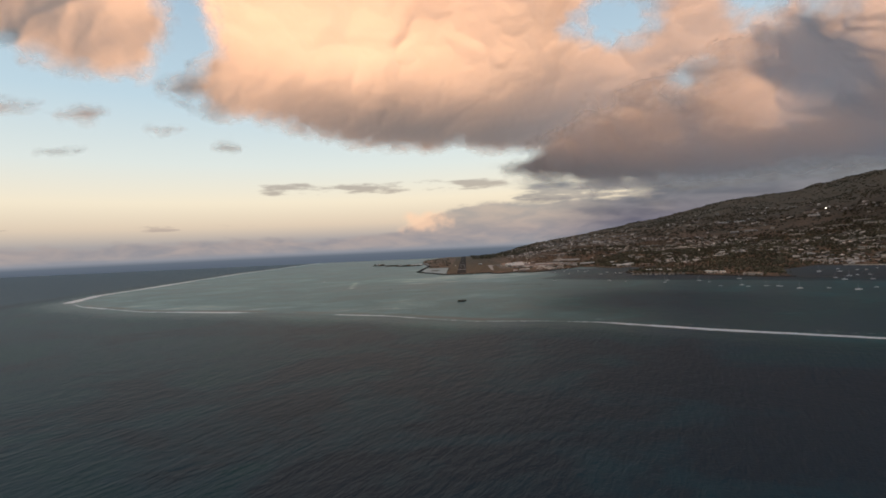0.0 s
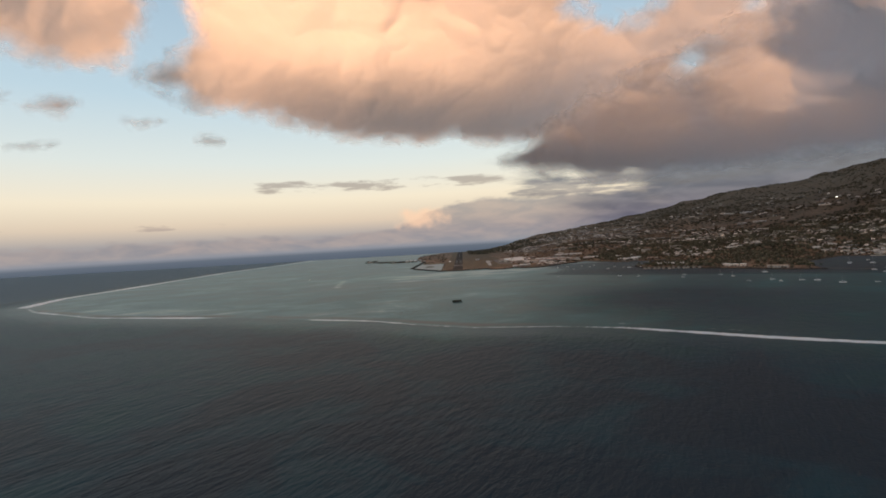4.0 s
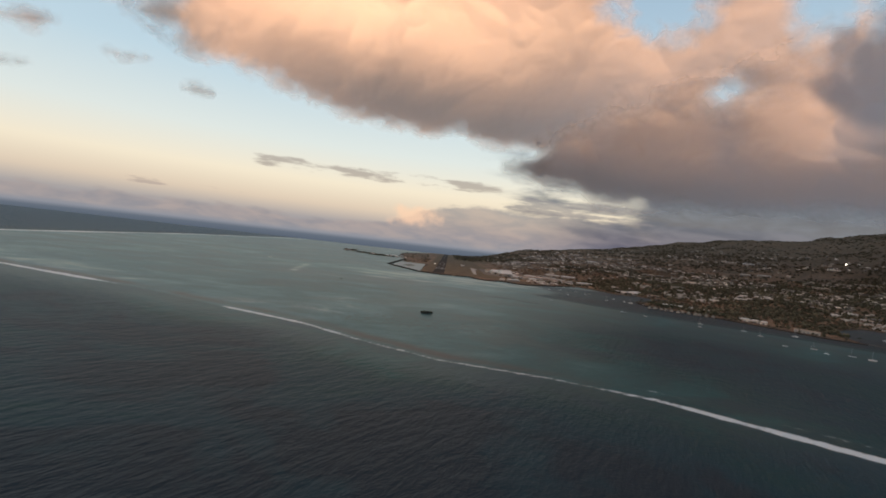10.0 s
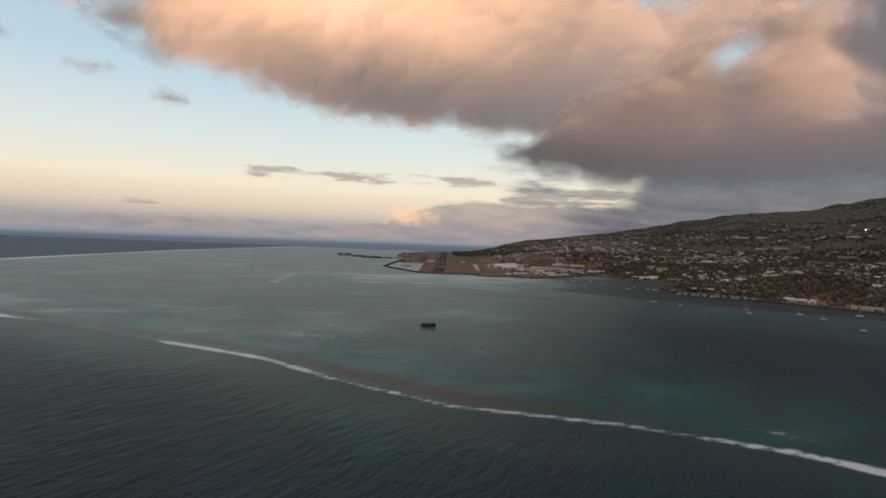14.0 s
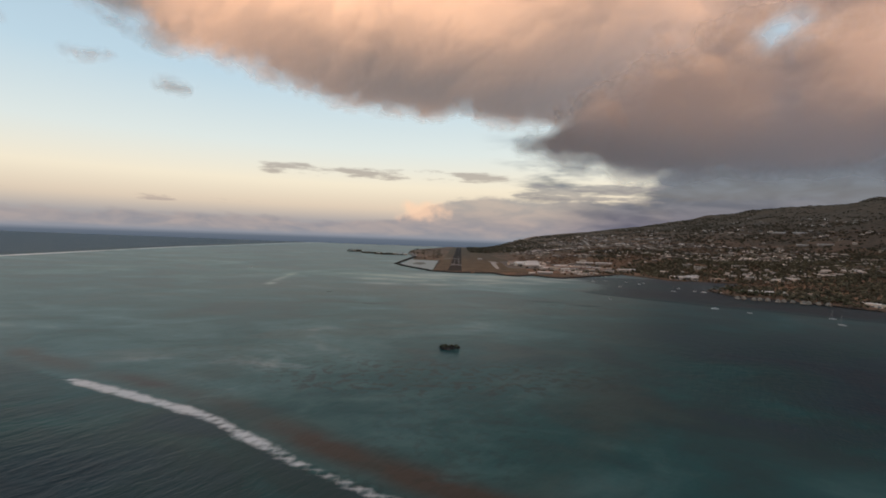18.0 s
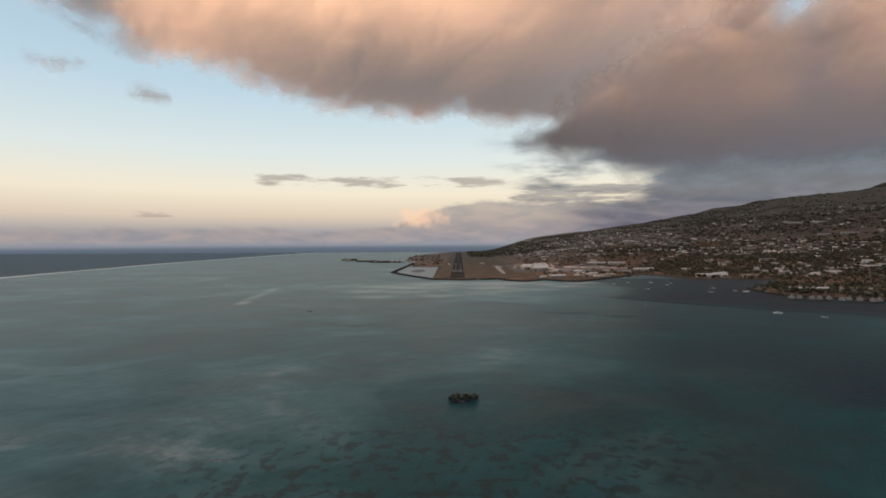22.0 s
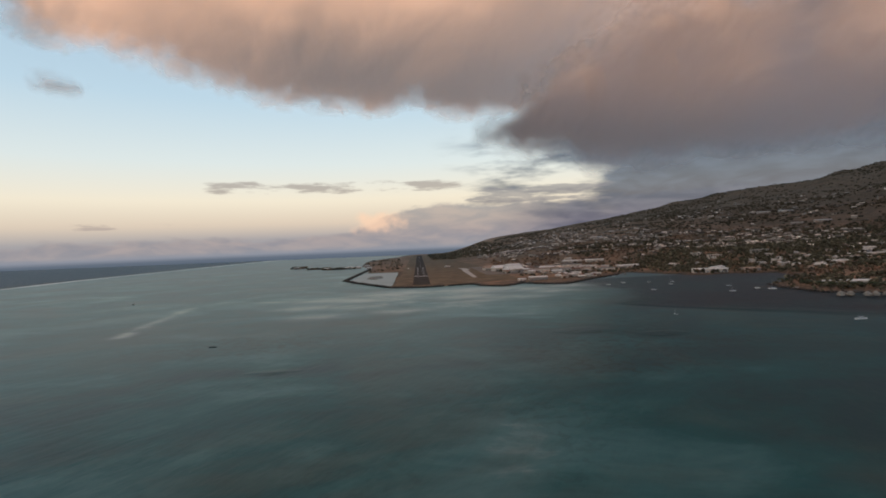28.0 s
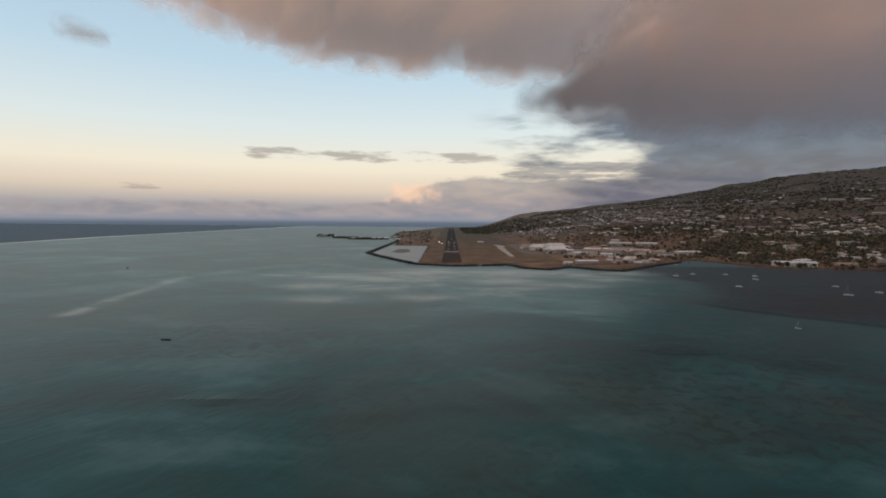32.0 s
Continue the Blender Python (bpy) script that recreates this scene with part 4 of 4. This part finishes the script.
hall("shed", 16, 10, 4, site(330, 2100, 10), "small pale shed on bare shore ground", 0, 2, "shed")
hall("control_hut", 18, 12, 5, site(250, 2900, 0), "small pale airfield hut on grass", 0, 2, "hut")
hall("waterfront_hotel", 74, 20, 8, site(776, 2078, -12), "long white-roofed waterfront hotel", 0, 9, "hotel")
hall("waterfront_hotel_wing", 44, 18, 9, site(824, 2120, 30), "white-roofed hotel wing beside the shore", 0, 6, "hotel")
hall("waterfront_hall", 40, 16, 7, site(870, 2066, -4), "low pale waterfront hall beside the shore", 1, 5, "hall")
for (x, y, t, w, s) in ((1220, 2891, -14, 40, 4), (1275, 2862, -14, 40, 4), (1310, 2745, -16, 54, 4), (938, 2371, -10, 30, 4), (952, 2312, -8, 36, 3), (1357, 2565, -20, 50, 3), (1074, 2290, -16, 44, 3), (1150, 2520, -20, 44, 3)):
    block(w, 14, s, site(x, y, t), "white apartment block with rows of balconies", group="apartment blocks")
for (x, y, t, w, s) in ((1479, 2248, -34, 56, 2), (1605, 2353, -32, 80, 3), (1544, 2209, -34, 80, 2), (1434, 2040, -36, 60, 2), (1417, 1992, -36, 50, 2), (1793, 2435, -32, 64, 4), (1705, 2232, -36, 60, 2), (1737, 2195, -36, 60, 2),
                        (2062, 2476, -38, 80, 3), (2185, 2503, -38, 70, 4), (2140, 2373, -40, 90, 3), (2145, 2311, -40, 60, 3), (1749, 2012, -42, 60, 3), (1787, 1984, -42, 70, 3), (1858, 1956, -44, 70, 3), (1616, 1815, -42, 80, 2)):
    block(w, 18, s, site(x, y, t), "long pale hospital block terraced into the hillside", 12, group="hillside complex")
for (x, y, t, w) in ((1237, 3710, -8, 110), (1868, 2907, -24, 60), (1810, 2975, -24, 46), (663, 2658, -6, 64), (717, 2596, -8, 60), (722, 2374, 12, 66), (520, 2497, -10, 50), (2262, 2923, -28, 56), (1973, 3368, -20, 60), (2062, 3328, -22, 64), (2138, 2160, -40, 50), (1676, 1601, -44, 60)):
    hall("long_hall", w, 18, 7, site(x, y, t), "long pale-roofed hall among trees on the slope", 0, 5, "hall")
for i, (x, y, t) in enumerate(((462, 2330, 10), (486, 2312, -4), (520, 2342, 20), (552, 2366, -12), (590, 2352, 6), (430, 2430, 30), (500, 2400, -8), (585, 2370, 12), (630, 2345, -6), (560, 2460, 4), (640, 2322, -14), (455, 2480, 24), (650, 2420, 8), (425, 2346, 36))):
    hall("airport_shed", 20 + 7 * (i * 5 % 4), 12 + 2 * (i % 3), 5 + i % 3, site(x, y, t), "pale low-roofed shed in the cluster beside the terminal", (1, 0, 3, 2)[i % 4], 3, "shed", 0.16)
wall_end = Vector((1448, 1534)) - Vector((1351, 1630))
sea_wall = empty("sea_wall", pose(1351, 1630, 0, 0, 0, math.degrees(math.atan2(wall_end.y, wall_end.x))), "pale concrete sea wall of the marina", "sea wall", kind="structure")
for i in range(9):
    part("wall_segment", box(bmesh.new(), wall_end.length * (i + .5) / 9, 0, -3, wall_end.length / 9 - .3, 3, 5.2), WALL, sea_wall)

# the town's houses
trng = np.random.default_rng(11)
spots = []
tries = 0
while len(spots) < 3000 and tries < 150:
    tries += 1
    xs, ys = trng.uniform(420, 4300, 600), trng.uniform(1350, 4900, 600)
    s = 0.9 * xs + 0.44 * ys
    d = signed(xs, ys, COAST)
    beside = (xs - RW[0]) * RD.y - (ys - RW[1]) * RD.x
    wish = np.interp(s, [1300, 1500, 1700, 2300, 2900, 3400, 3900, 4300], [.45, .7, .85, .9, .66, .18, .03, .0]) * (0.04 + 1.2 * step(vnoise((0.9 * ys - 0.44 * xs) / 240, s / 125, 5), .44, .66)) * np.interp(ys, [1350, 1900, 3200, 4900], [.8, 1, .9, .5])
    ok = (d > 18) & (beside > 330) & (trng.random(600) < wish)
    for x, y, a in zip(xs[ok], ys[ok], s[ok]):
        if (x < 1010 and y < 1900) or (x < 1350 and y < 2010):
            continue
        spots.append((x, y))
spots = np.array(spots[:3000])
heights = ground_height(spots[:, 0], spots[:, 1])
near_first = np.argsort(np.hypot(spots[:, 0] - 250, spots[:, 1] - 1150))
protos = []
for k, (w, d, st, rf, hp) in enumerate(((13, 9, 1, 0, 0), (16, 10, 1, 1, 3), (12, 9, 2, 0, 3), (20, 10, 1, 3, 0), (14, 9, 2, 1, 0), (12, 9, 1, 2, 3), (24, 11, 2, 0, 2), (14, 9, 1, 0, 0))):
    names = ("white metal", "beige tiled", "rust-red metal", "grey metal", "green metal")
    i = near_first[k]
    m = pose(*spots[i], heights[i], 0, 0, float(trng.uniform(-50, 10)))
    protos.append(house(w, d, st, rf, hp, m, ("two-storey" if st == 2 else "low") + " pale house with a " + names[rf] + " roof"))
for k in range(8, 240):
    i = near_first[k]
    copy_thing(protos[int(trng.integers(0, 8))], pose(*spots[i], heights[i], 0, 0, float(trng.uniform(-50, 10))))


def far_houses(name, which, roof, label):
    """Many small gabled houses in one mesh, walls and roofs as two parts."""
    wv, wf, rv, rf = [], [], [], []
    for i in which:
        x, y = spots[i]
        z, a = heights[i], radians(trng.uniform(-50, 10))
        w, d, h = trng.uniform(10, 21) * trng.choice([1.0, 1.7], p=[.85, .15]), trng.uniform(9, 14), trng.choice([3.0, 3.2, 5.8, 6.0, 8.5], p=[.35, .25, .2, .12, .08])
        ca, sa = math.cos(a), math.sin(a)
        T = lambda px, py, pz: (x + px * ca - py * sa, y + px * sa + py * ca, z + pz)
        o = len(wv)
        wv += [T(sx * w / 2, sy * d / 2, zz) for zz in (-4, h) for sx, sy in ((-1, -1), (1, -1), (1, 1), (-1, 1))]
        wf += [[o + q for q in f] for f in ((0, 1, 5, 4), (1, 2, 6, 5), (2, 3, 7, 6), (3, 0, 4, 7))]
        o, e, hp = len(rv), 0.7, trng.choice([0.0, 3.0])
        rv += [T(sx * (w / 2 + e), sy * (d / 2 + e), h) for sx, sy in ((-1, -1), (1, -1), (1, 1), (-1, 1))] + [T(-w / 2 - e + hp, 0, h + d * .22), T(w / 2 + e - hp, 0, h + d * .22)]
        rf += [[o + q for q in f] for f in ((0, 1, 5, 4), (2, 3, 4, 5), (1, 2, 5), (3, 0, 4), (3, 2, 1, 0))]
    root = None
    for nm, v, f, mat in ((name, wv, wf, FAR_WALL), ("roofs", rv, rf, roof)):
        me = bpy.data.meshes.new(nm)
        me.from_pydata(v, [], f)
        me.materials.append(mat)
        ob = new(nm, me)
        if root is None:
            root = tagged(ob, label, "houses", kind="stuff")
        else:
            ob.parent = root
            tagged(ob, kind="stuff")


rest = near_first[240:]
far_houses("hillside_houses", rest[trng.random(len(rest)) < .68], FAR_ROOFS[0], "pale-roofed houses scattered over the hillside")
far_houses("hillside_houses", rest[trng.random(len(rest)) < .35], FAR_ROOFS[1], "rust-roofed houses scattered over the hillside")

# ---- trees ----
vrng = np.random.default_rng(23)


def woods(name, n, xr, yr, density, size, mat, label, beside_min=300, lumps=5, tall=1.0):
    xs, ys = vrng.uniform(*xr, n), vrng.uniform(*yr, n)
    beside = (xs - RW[0]) * RD.y - (ys - RW[1]) * RD.x
    d = signed(xs, ys, COAST)
    ok = (d > 4) & (beside > beside_min) & (vrng.random(n) < density(xs, ys))
    xs, ys = xs[ok], ys[ok]
    zs = ground_height(xs, ys)
    r = size * vrng.uniform(.6, 1.35, len(xs))
    cs, rs = [], []
    for k in range(lumps):
        a, o = vrng.uniform(0, 6.28, len(xs)), vrng.uniform(.2, .8, len(xs)) * r
        cs.append(np.stack([xs + np.cos(a) * o, ys + np.sin(a) * o, zs + tall * r * vrng.uniform(.5, 1.4, len(xs))], 1))
        rs.append(r * vrng.uniform(.35, .7, len(xs)))
    ob = clumps(name, np.concatenate(cs), np.concatenate(rs), 0.8, mat, vrng, 0.4, smooth=tall < 1)
    return tagged(ob, label, "trees", kind="stuff")


def beside_of(x, y):
    return (x - RW[0]) * RD.y - (y - RW[1]) * RD.x


patch = lambda x, y: step(vnoise(x / 150, y / 150, 61), .18, .55) * step(.9 * x + .44 * y, 2900, 2500)
woods("town_trees", 14000, (420, 2400), (1300, 3300), patch, 5.0, LEAF, "dark green trees between the houses of the town", 620)
woods("town_trees", 9000, (420, 2600), (1500, 3600), lambda x, y: (1 - patch(x, y) * .8) * step(.9 * x + .44 * y, 3000, 2500), 4.0, LEAF_DRY, "brownish dry trees between the houses of the town")
woods("town_trees", 9000, (1000, 2300), (1300, 2700), lambda x, y: .15 + .85 * step(.8 * x - .6 * y, -700, -100) * step(vnoise(x / 90, y / 90, 66), .2, .5), 4.6, LEAF, "dense dark green trees between the hillside houses", lumps=4)
woods("hill_woods", 27000, (900, 4600), (1500, 5300), lambda x, y: step(.9 * x + .44 * y, 2500, 3100) * (.16 + .84 * step(vnoise((.9 * y - .44 * x) / 260, (.9 * x + .44 * y) / 95, 77), .36, .56)), 7.0, LEAF_FAR, "dark woods on the upper mountain slope", lumps=3, tall=.3)
woods("town_trees", 9000, (660, 1800), (1640, 2500), lambda x, y: (.15 + .7 * step(vnoise(x / 110, y / 80, 67), .35, .6)) * step(x + .5 * (y - 1900), 850, 1150) * step(y, 1840, 1920), 5.0, LEAF, "dense dark green gardens and trees behind the shore", 560, lumps=4)
woods("point_trees", 1500, (620, 1150), (1290, 1900), lambda x, y: .34 * (np.hypot((x - 800) / 115, (y - 1716) / 24) > 1), 3.0, LEAF, "dark low trees on the wooded point", 200)
woods("airfield_trees", 420, (-110, 90), (2780, 4600), lambda x, y: (beside_of(x, y) < -75) * .35, 3.5, LEAF, "dark trees along the seaward edge of the airfield", -400)
woods("runway_end_trees", 2600, (230, 900), (3900, 5600), lambda x, y: (beside_of(x, y) > 70) * .6, 6.0, LEAF, "dark trees beside the far end of the runway", 70)
woods("airport_trees", 900, (330, 700), (2190, 2620), lambda x, y: step(vnoise(x / 45, y / 45, 91), .5, .7) * .75, 3.6, LEAF, "dark trees among the sheds beside the terminal", 225)
woods("shore_trees", 900, (560, 1000), (2020, 2330), lambda x, y: np.full(x.shape, .12), 3.6, LEAF, "dark trees along the town shore", 300)


def palm(m):
    t = empty("palm_tree", m, "tall palm tree with a dark green crown on the shore", "tree", "shore palms")
    bm = bmesh.new()
    for k in range(4):
        tube(bm, (0.25 * k * k * .3, 0, k * 2.6), (0.25 * (k + 1) ** 2 * .3, 0, (k + 1) * 2.6), .26 - k * .03, .23 - k * .03, 7)
    part("trunk", bm, BARK, t)
    bm = bmesh.new()
    top = Vector((1.2, 0, 10.3))
    for i in range(14):
        a, up = i * 2.4, 0.5 - 0.09 * (i % 7)
        d = Vector((math.cos(a), math.sin(a), 0))
        sidev = Vector((-math.sin(a), math.cos(a), 0))
        prev = None
        for j in range(5):
            f = j / 4
            c = top + d * (4.2 * f) + Vector((0, 0, 4.2 * (up * f - 0.75 * f * f)))
            w = 0.75 * math.sin(math.pi * (0.12 + 0.85 * f)) + .05
            row = [bm.verts.new(c - sidev * w - Vector((0, 0, .35 * w))), bm.verts.new(c + Vector((0, 0, .12))), bm.verts.new(c + sidev * w - Vector((0, 0, .35 * w)))]
            if prev:
                for q in (0, 1):
                    bm.faces.new((prev[q], prev[q + 1], row[q + 1], row[q]))
            prev = row
    part("crown", bm, PALM, t)
    return t


line = [(676, 1742), (676, 1662), (760, 1602), (855, 1440), (905, 1355), (955, 1322)]
first = palm(site(690, 1770))
for i in range(44):
    k = int(vrng.integers(0, len(line) - 1))
    f = vrng.random()
    x = line[k][0] * (1 - f) + line[k + 1][0] * f + vrng.uniform(8, 22)
    y = line[k][1] * (1 - f) + line[k + 1][1] * f + vrng.uniform(2, 18)
    copy_thing(first, site(float(x), float(y), float(vrng.uniform(0, 360))))


# ---- the point: long waterfront hall, piers and overwater huts ----
def hut(m, label="round thatched hut on stilts over the water"):
    h = empty("overwater_hut", m, label, "hut", "overwater huts")
    for sx, sy in ((-2.4, -2.4), (2.4, -2.4), (2.4, 2.4), (-2.4, 2.4)):
        part("stilt", tube(bmesh.new(), (sx, sy, -4), (sx, sy, 1.7), .18, .16, 6), WOOD, h)
    part("deck", box(bmesh.new(), 0, 0, 1.6, 9, 8, .25), WOOD, h)
    part("wall", box(bmesh.new(), 0, 0, 1.85, 6.4, 6.0, 2.4), WALL, h)
    bm = bmesh.new()
    rings = []
    for j, (r, z) in enumerate(((5.2, 3.6), (4.6, 4.6), (3.2, 6.2), (1.5, 7.5), (.2, 8.1))):
        rings.append([bm.verts.new((r * math.cos(i * math.pi / 6), r * math.sin(i * math.pi / 6), z)) for i in range(12)])
    for a, b in zip(rings, rings[1:]):
        for i in range(12):
            bm.faces.new((a[i], a[(i + 1) % 12], b[(i + 1) % 12], b[i]))
    bm.faces.new(rings[0][::-1])
    part("roof", bm, THATCH, h, "grey domed thatch roof")
    return h


h0 = hut(pose(638, 1602, 0))
for i in range(1, 12):
    f = i / 11
    copy_thing(h0, pose(638 + 128 * f, 1602 - 66 * f + 4 * math.sin(i * 2.2), 0, 0, 0, i * 23))
hall("waterfront_hall", 84, 15, 5, site(772, 1722, -11), "long low white-roofed hall on the point", 0, 10, "hall")
hall("waterfront_hall", 56, 12, 4.5, site(846, 1708, -9), "low beige-roofed hall on the wooded point", 1, 6, "hall")
quay = empty("quay_wall", pose(670, 1726, 0, 0, 0, -24), "pale concrete quay wall along the point", "quay", kind="structure")
for i in range(6):
    part("wall_segment", box(bmesh.new(), 4 + i * 8, -4, -2, 7.7, 2.4, 3.6), WHITE, quay)
hall("waterfront_hall", 60, 12, 6, site(858, 1520, -50), "low white-roofed hall on the wooded point", 0, 6, "hall")
hall("waterfront_hall", 46, 12, 6, site(900, 1400, -50), "low beige-roofed hall on the wooded point", 1, 6, "hall")


def pier(x0, y0, x1, y1, label):
    L = math.hypot(x1 - x0, y1 - y0)
    p = empty("pier", pose(x0, y0, 0, 0, 0, math.degrees(math.atan2(y1 - y0, x1 - x0))), label, "pier", "piers")
    part("deck", box(bmesh.new(), L / 2, 0, 1.3, L, 3.2, .3), WOOD, p)
    for i in range(int(L // 8) + 1):
        for s in (-1.3, 1.3):
            part("pile", tube(bmesh.new(), (i * 8, s, -4), (i * 8, s, 1.9), .2, .2, 6), WOOD, p)


pier(672, 1736, 628, 1752, "timber pier on piles reaching into the bay")
pier(690, 1655, 650, 1600, "timber pier on piles reaching into the lagoon")
pier(640, 2225, 600, 2140, "timber pier on piles beside the town shore")
pier(960, 1330, 1010, 1240, "timber pier on piles at the marina mouth")

# islets beyond the breakwater
for k, (cx, cy, rx, ry) in enumerate(((-420, 3490, 50, 30), (-300, 3330, 70, 20), (-225, 3220, 56, 18), (-165, 3230, 50, 30))):
    xs, ys = axis((cx - rx * 1.4, cx + rx * 1.4, 5)), axis((cy - ry * 1.4, cy + ry * 1.4, 5))
    isl = sheet("islet", xs, ys, lambda x, y: 2.6 * (1 - ((x - cx) / rx) ** 2 - ((y - cy) / ry) ** 2 + .25 * fbm(x, y, 20, 2, k)) - .4, LAND, keep=lambda x, y, z: z > -1.2,
                attrs={"shore": lambda x, y: 0 * x + .4})
    tagged(isl, "low wooded islet in the lagoon", "islet", kind="structure")
    n = int(rx * 1.1)
    px, py = cx + vrng.uniform(-.8, .8, n) * rx, cy + vrng.uniform(-.7, .7, n) * ry
    tr = clumps("islet_trees", np.stack([px, py, vrng.uniform(2.5, (10.0, 6.0, 5.0, 7.0)[k], n)], 1), vrng.uniform(2.5, 5.5, n), .8, LEAF, vrng, .4)
    tagged(tr, "dark trees covering a small islet", "trees", kind="stuff")
for x, y in ((-412, 3478), (-405, 3500), (-160, 3222), (-150, 3240), (-135, 3230), (-120, 3260), (-250, 3222), (-435, 3474), (-60, 3120), (-80, 3330), (-110, 3215)):
    hall("islet_hall", 22, 11, 5, pose(x, y, 1.6, 0, 0, float(vrng.uniform(-20, 20))), "low white-roofed hall on an islet", 0, 3, "hall")


# ---- boats ----
def hull_mesh(L, B, H):
    bm = bmesh.new()
    rings = []
    for f, w, k in ((-.5, .72, .1), (-.3, .95, 0), (0, 1, 0), (.25, .8, .05), (.42, .38, .2), (.5, .03, .35)):
        row = []
        for side, z in ((-1, H), (-.85, H * .35), (-.25, -.35 + k), (.25, -.35 + k), (.85, H * .35), (1, H)):
            row.append(bm.verts.new((f * L, side * w * B / 2, z + (k if z == H else 0))))
        rings.append(row)
    for a, b in zip(rings, rings[1:]):
        for i in range(5):
            bm.faces.new((a[i], a[i + 1], b[i + 1], b[i]))
        bm.faces.new((a[5], a[0], b[0], b[5]))
    bm.faces.new(rings[0])
    bm.faces.new(rings[-1][::-1])
    bmesh.ops.recalc_face_normals(bm, faces=bm.faces)
    return bm


def sailboat(m, L=10.0, label="white sailing yacht at anchor with bare mast"):
    b = empty("sailboat", m, label, "sailboat", "anchored sailboats")
    part("hull", hull_mesh(L, L * .3, L * .11), HULL, b)
    cabin = part("cabin", box(bmesh.new(), -.02 * L, 0, L * .11, L * .36, L * .17, L * .055, taper=.85), HULL, b)
    part("window", box(bmesh.new(), -.02 * L, 0, L * .128, L * .28, L * .172, L * .018), DARK_GLASS, cabin)
    mast = part("mast", tube(bmesh.new(), (L * .08, 0, L * .1), (L * .08, 0, L * 1.35), .16, .1, 8), METAL, b)
    part("boom", tube(bmesh.new(), (L * .08, 0, L * .24), (-L * .36, 0, L * .25), .13, .1, 6), METAL, mast)
    part("furled_sail", tube(bmesh.new(), (L * .06, 0, L * .265), (-L * .34, 0, L * .272), .28, .2, 8), CANVAS, mast, "blue canvas sail cover")
    part("forestay", tube(bmesh.new(), (L * .49, 0, L * .14), (L * .09, 0, L * 1.3), .07, .05, 5), METAL, mast)
    return b


def motorboat(m, L=8.0, label="white motor cruiser at anchor"):
    b = empty("motorboat", m, label, "motorboat", "anchored motorboats")
    part("hull", hull_mesh(L, L * .34, L * .13), HULL, b)
    cabin = part("cabin", box(bmesh.new(), -.03 * L, 0, L * .13, L * .42, L * .25, L * .13, taper=.85), HULL, b)
    part("windscreen", box(bmesh.new(), -.02 * L, 0, L * .19, L * .42, L * .255, L * .05, taper=.92), DARK_GLASS, cabin)
    part("canopy", box(bmesh.new(), -.1 * L, 0, L * .30, L * .34, L * .27, L * .015), CANVAS, cabin)
    return b


def catamaran(m, L=11.0, label="white catamaran at anchor with bare mast"):
    b = empty("catamaran", m, label, "catamaran", "anchored catamarans")
    for s in (-1, 1):
        h = part("hull", hull_mesh(L, L * .12, L * .12), HULL, b)
        h.location = (0, s * L * .22, 0)
    part("bridge_deck", box(bmesh.new(), -.08 * L, 0, L * .09, L * .6, L * .5, L * .04), HULL, b)
    cabin = part("cabin", box(bmesh.new(), -.06 * L, 0, L * .13, L * .4, L * .36, L * .08, taper=.8), HULL, b)
    part("window", box(bmesh.new(), -.06 * L, 0, L * .15, L * .36, L * .36, L * .03, taper=.9), DARK_GLASS, cabin)
    mast = part("mast", tube(bmesh.new(), (L * .06, 0, L * .2), (L * .06, 0, L * 1.4), .18, .1, 8), METAL, b)
    part("boom", tube(bmesh.new(), (L * .06, 0, L * .34), (-L * .4, 0, L * .34), .24, .2, 8), CANVAS, mast)
    return b


FLEET = {"sail": (sailboat, [(640, 1371), (703, 1322), (700, 1268), (718, 1160), (750, 1120), (570, 1723), (560, 1880), (606, 1314), (1002, 1233), (1028, 1155), (1162, 1252), (1054, 1112)]),
         "motor": (motorboat, [(456, 1923), (499, 1949), (551, 1942), (588, 1922), (479, 1797), (536, 1407), (629, 1743), (667, 1160), (708, 1122), (-465, 2003), (1098, 1412), (620, 1800), (560, 2120), (1219, 1490), (1223, 1424), (1244, 1419), (1306, 1452), (1126, 1274), (1118, 1199), (899, 1003), (1108, 1134), (936, 990), (817, 1023), (1093, 1274)]),
         "cat": (catamaran, [(812, 1322), (766, 1100), (771, 1045), (842, 980), (981, 1180), (1060, 1260), (1119, 1436), (1150, 1400), (640, 1725)])}
sailboat(pose(362, 1540, .1, 0, 0, 150), 4.5, "small white sailing dinghy at anchor with bare mast")
motorboat(pose(502, 1444, .1, 0, 0, -12), 11.5, "long white motor yacht at anchor off the huts")
brng = np.random.default_rng(31)
for make, places in FLEET.values():
    x, y = places[0]
    one = make(pose(x, y, .1, 0, 0, 140))
    for x, y in places[1:]:
        copy_thing(one, pose(x, y, .1, 0, 0, 140 + float(brng.uniform(-35, 35))))

# a floodlight on the mountain road
lampz = site(2417, 3025)
fl = empty("floodlight", lampz, "bright lit floodlight on a tall pole on the hillside", "lamp")
part("pole", tube(bmesh.new(), (0, 0, -2), (0, 0, 8), .4, .25, 8), METAL, fl)
part("lamp_head", box(bmesh.new(), 0, -.4, 5, 6, 2, 4.5), LAMP_WHITE, fl, "glaring white lamp head")
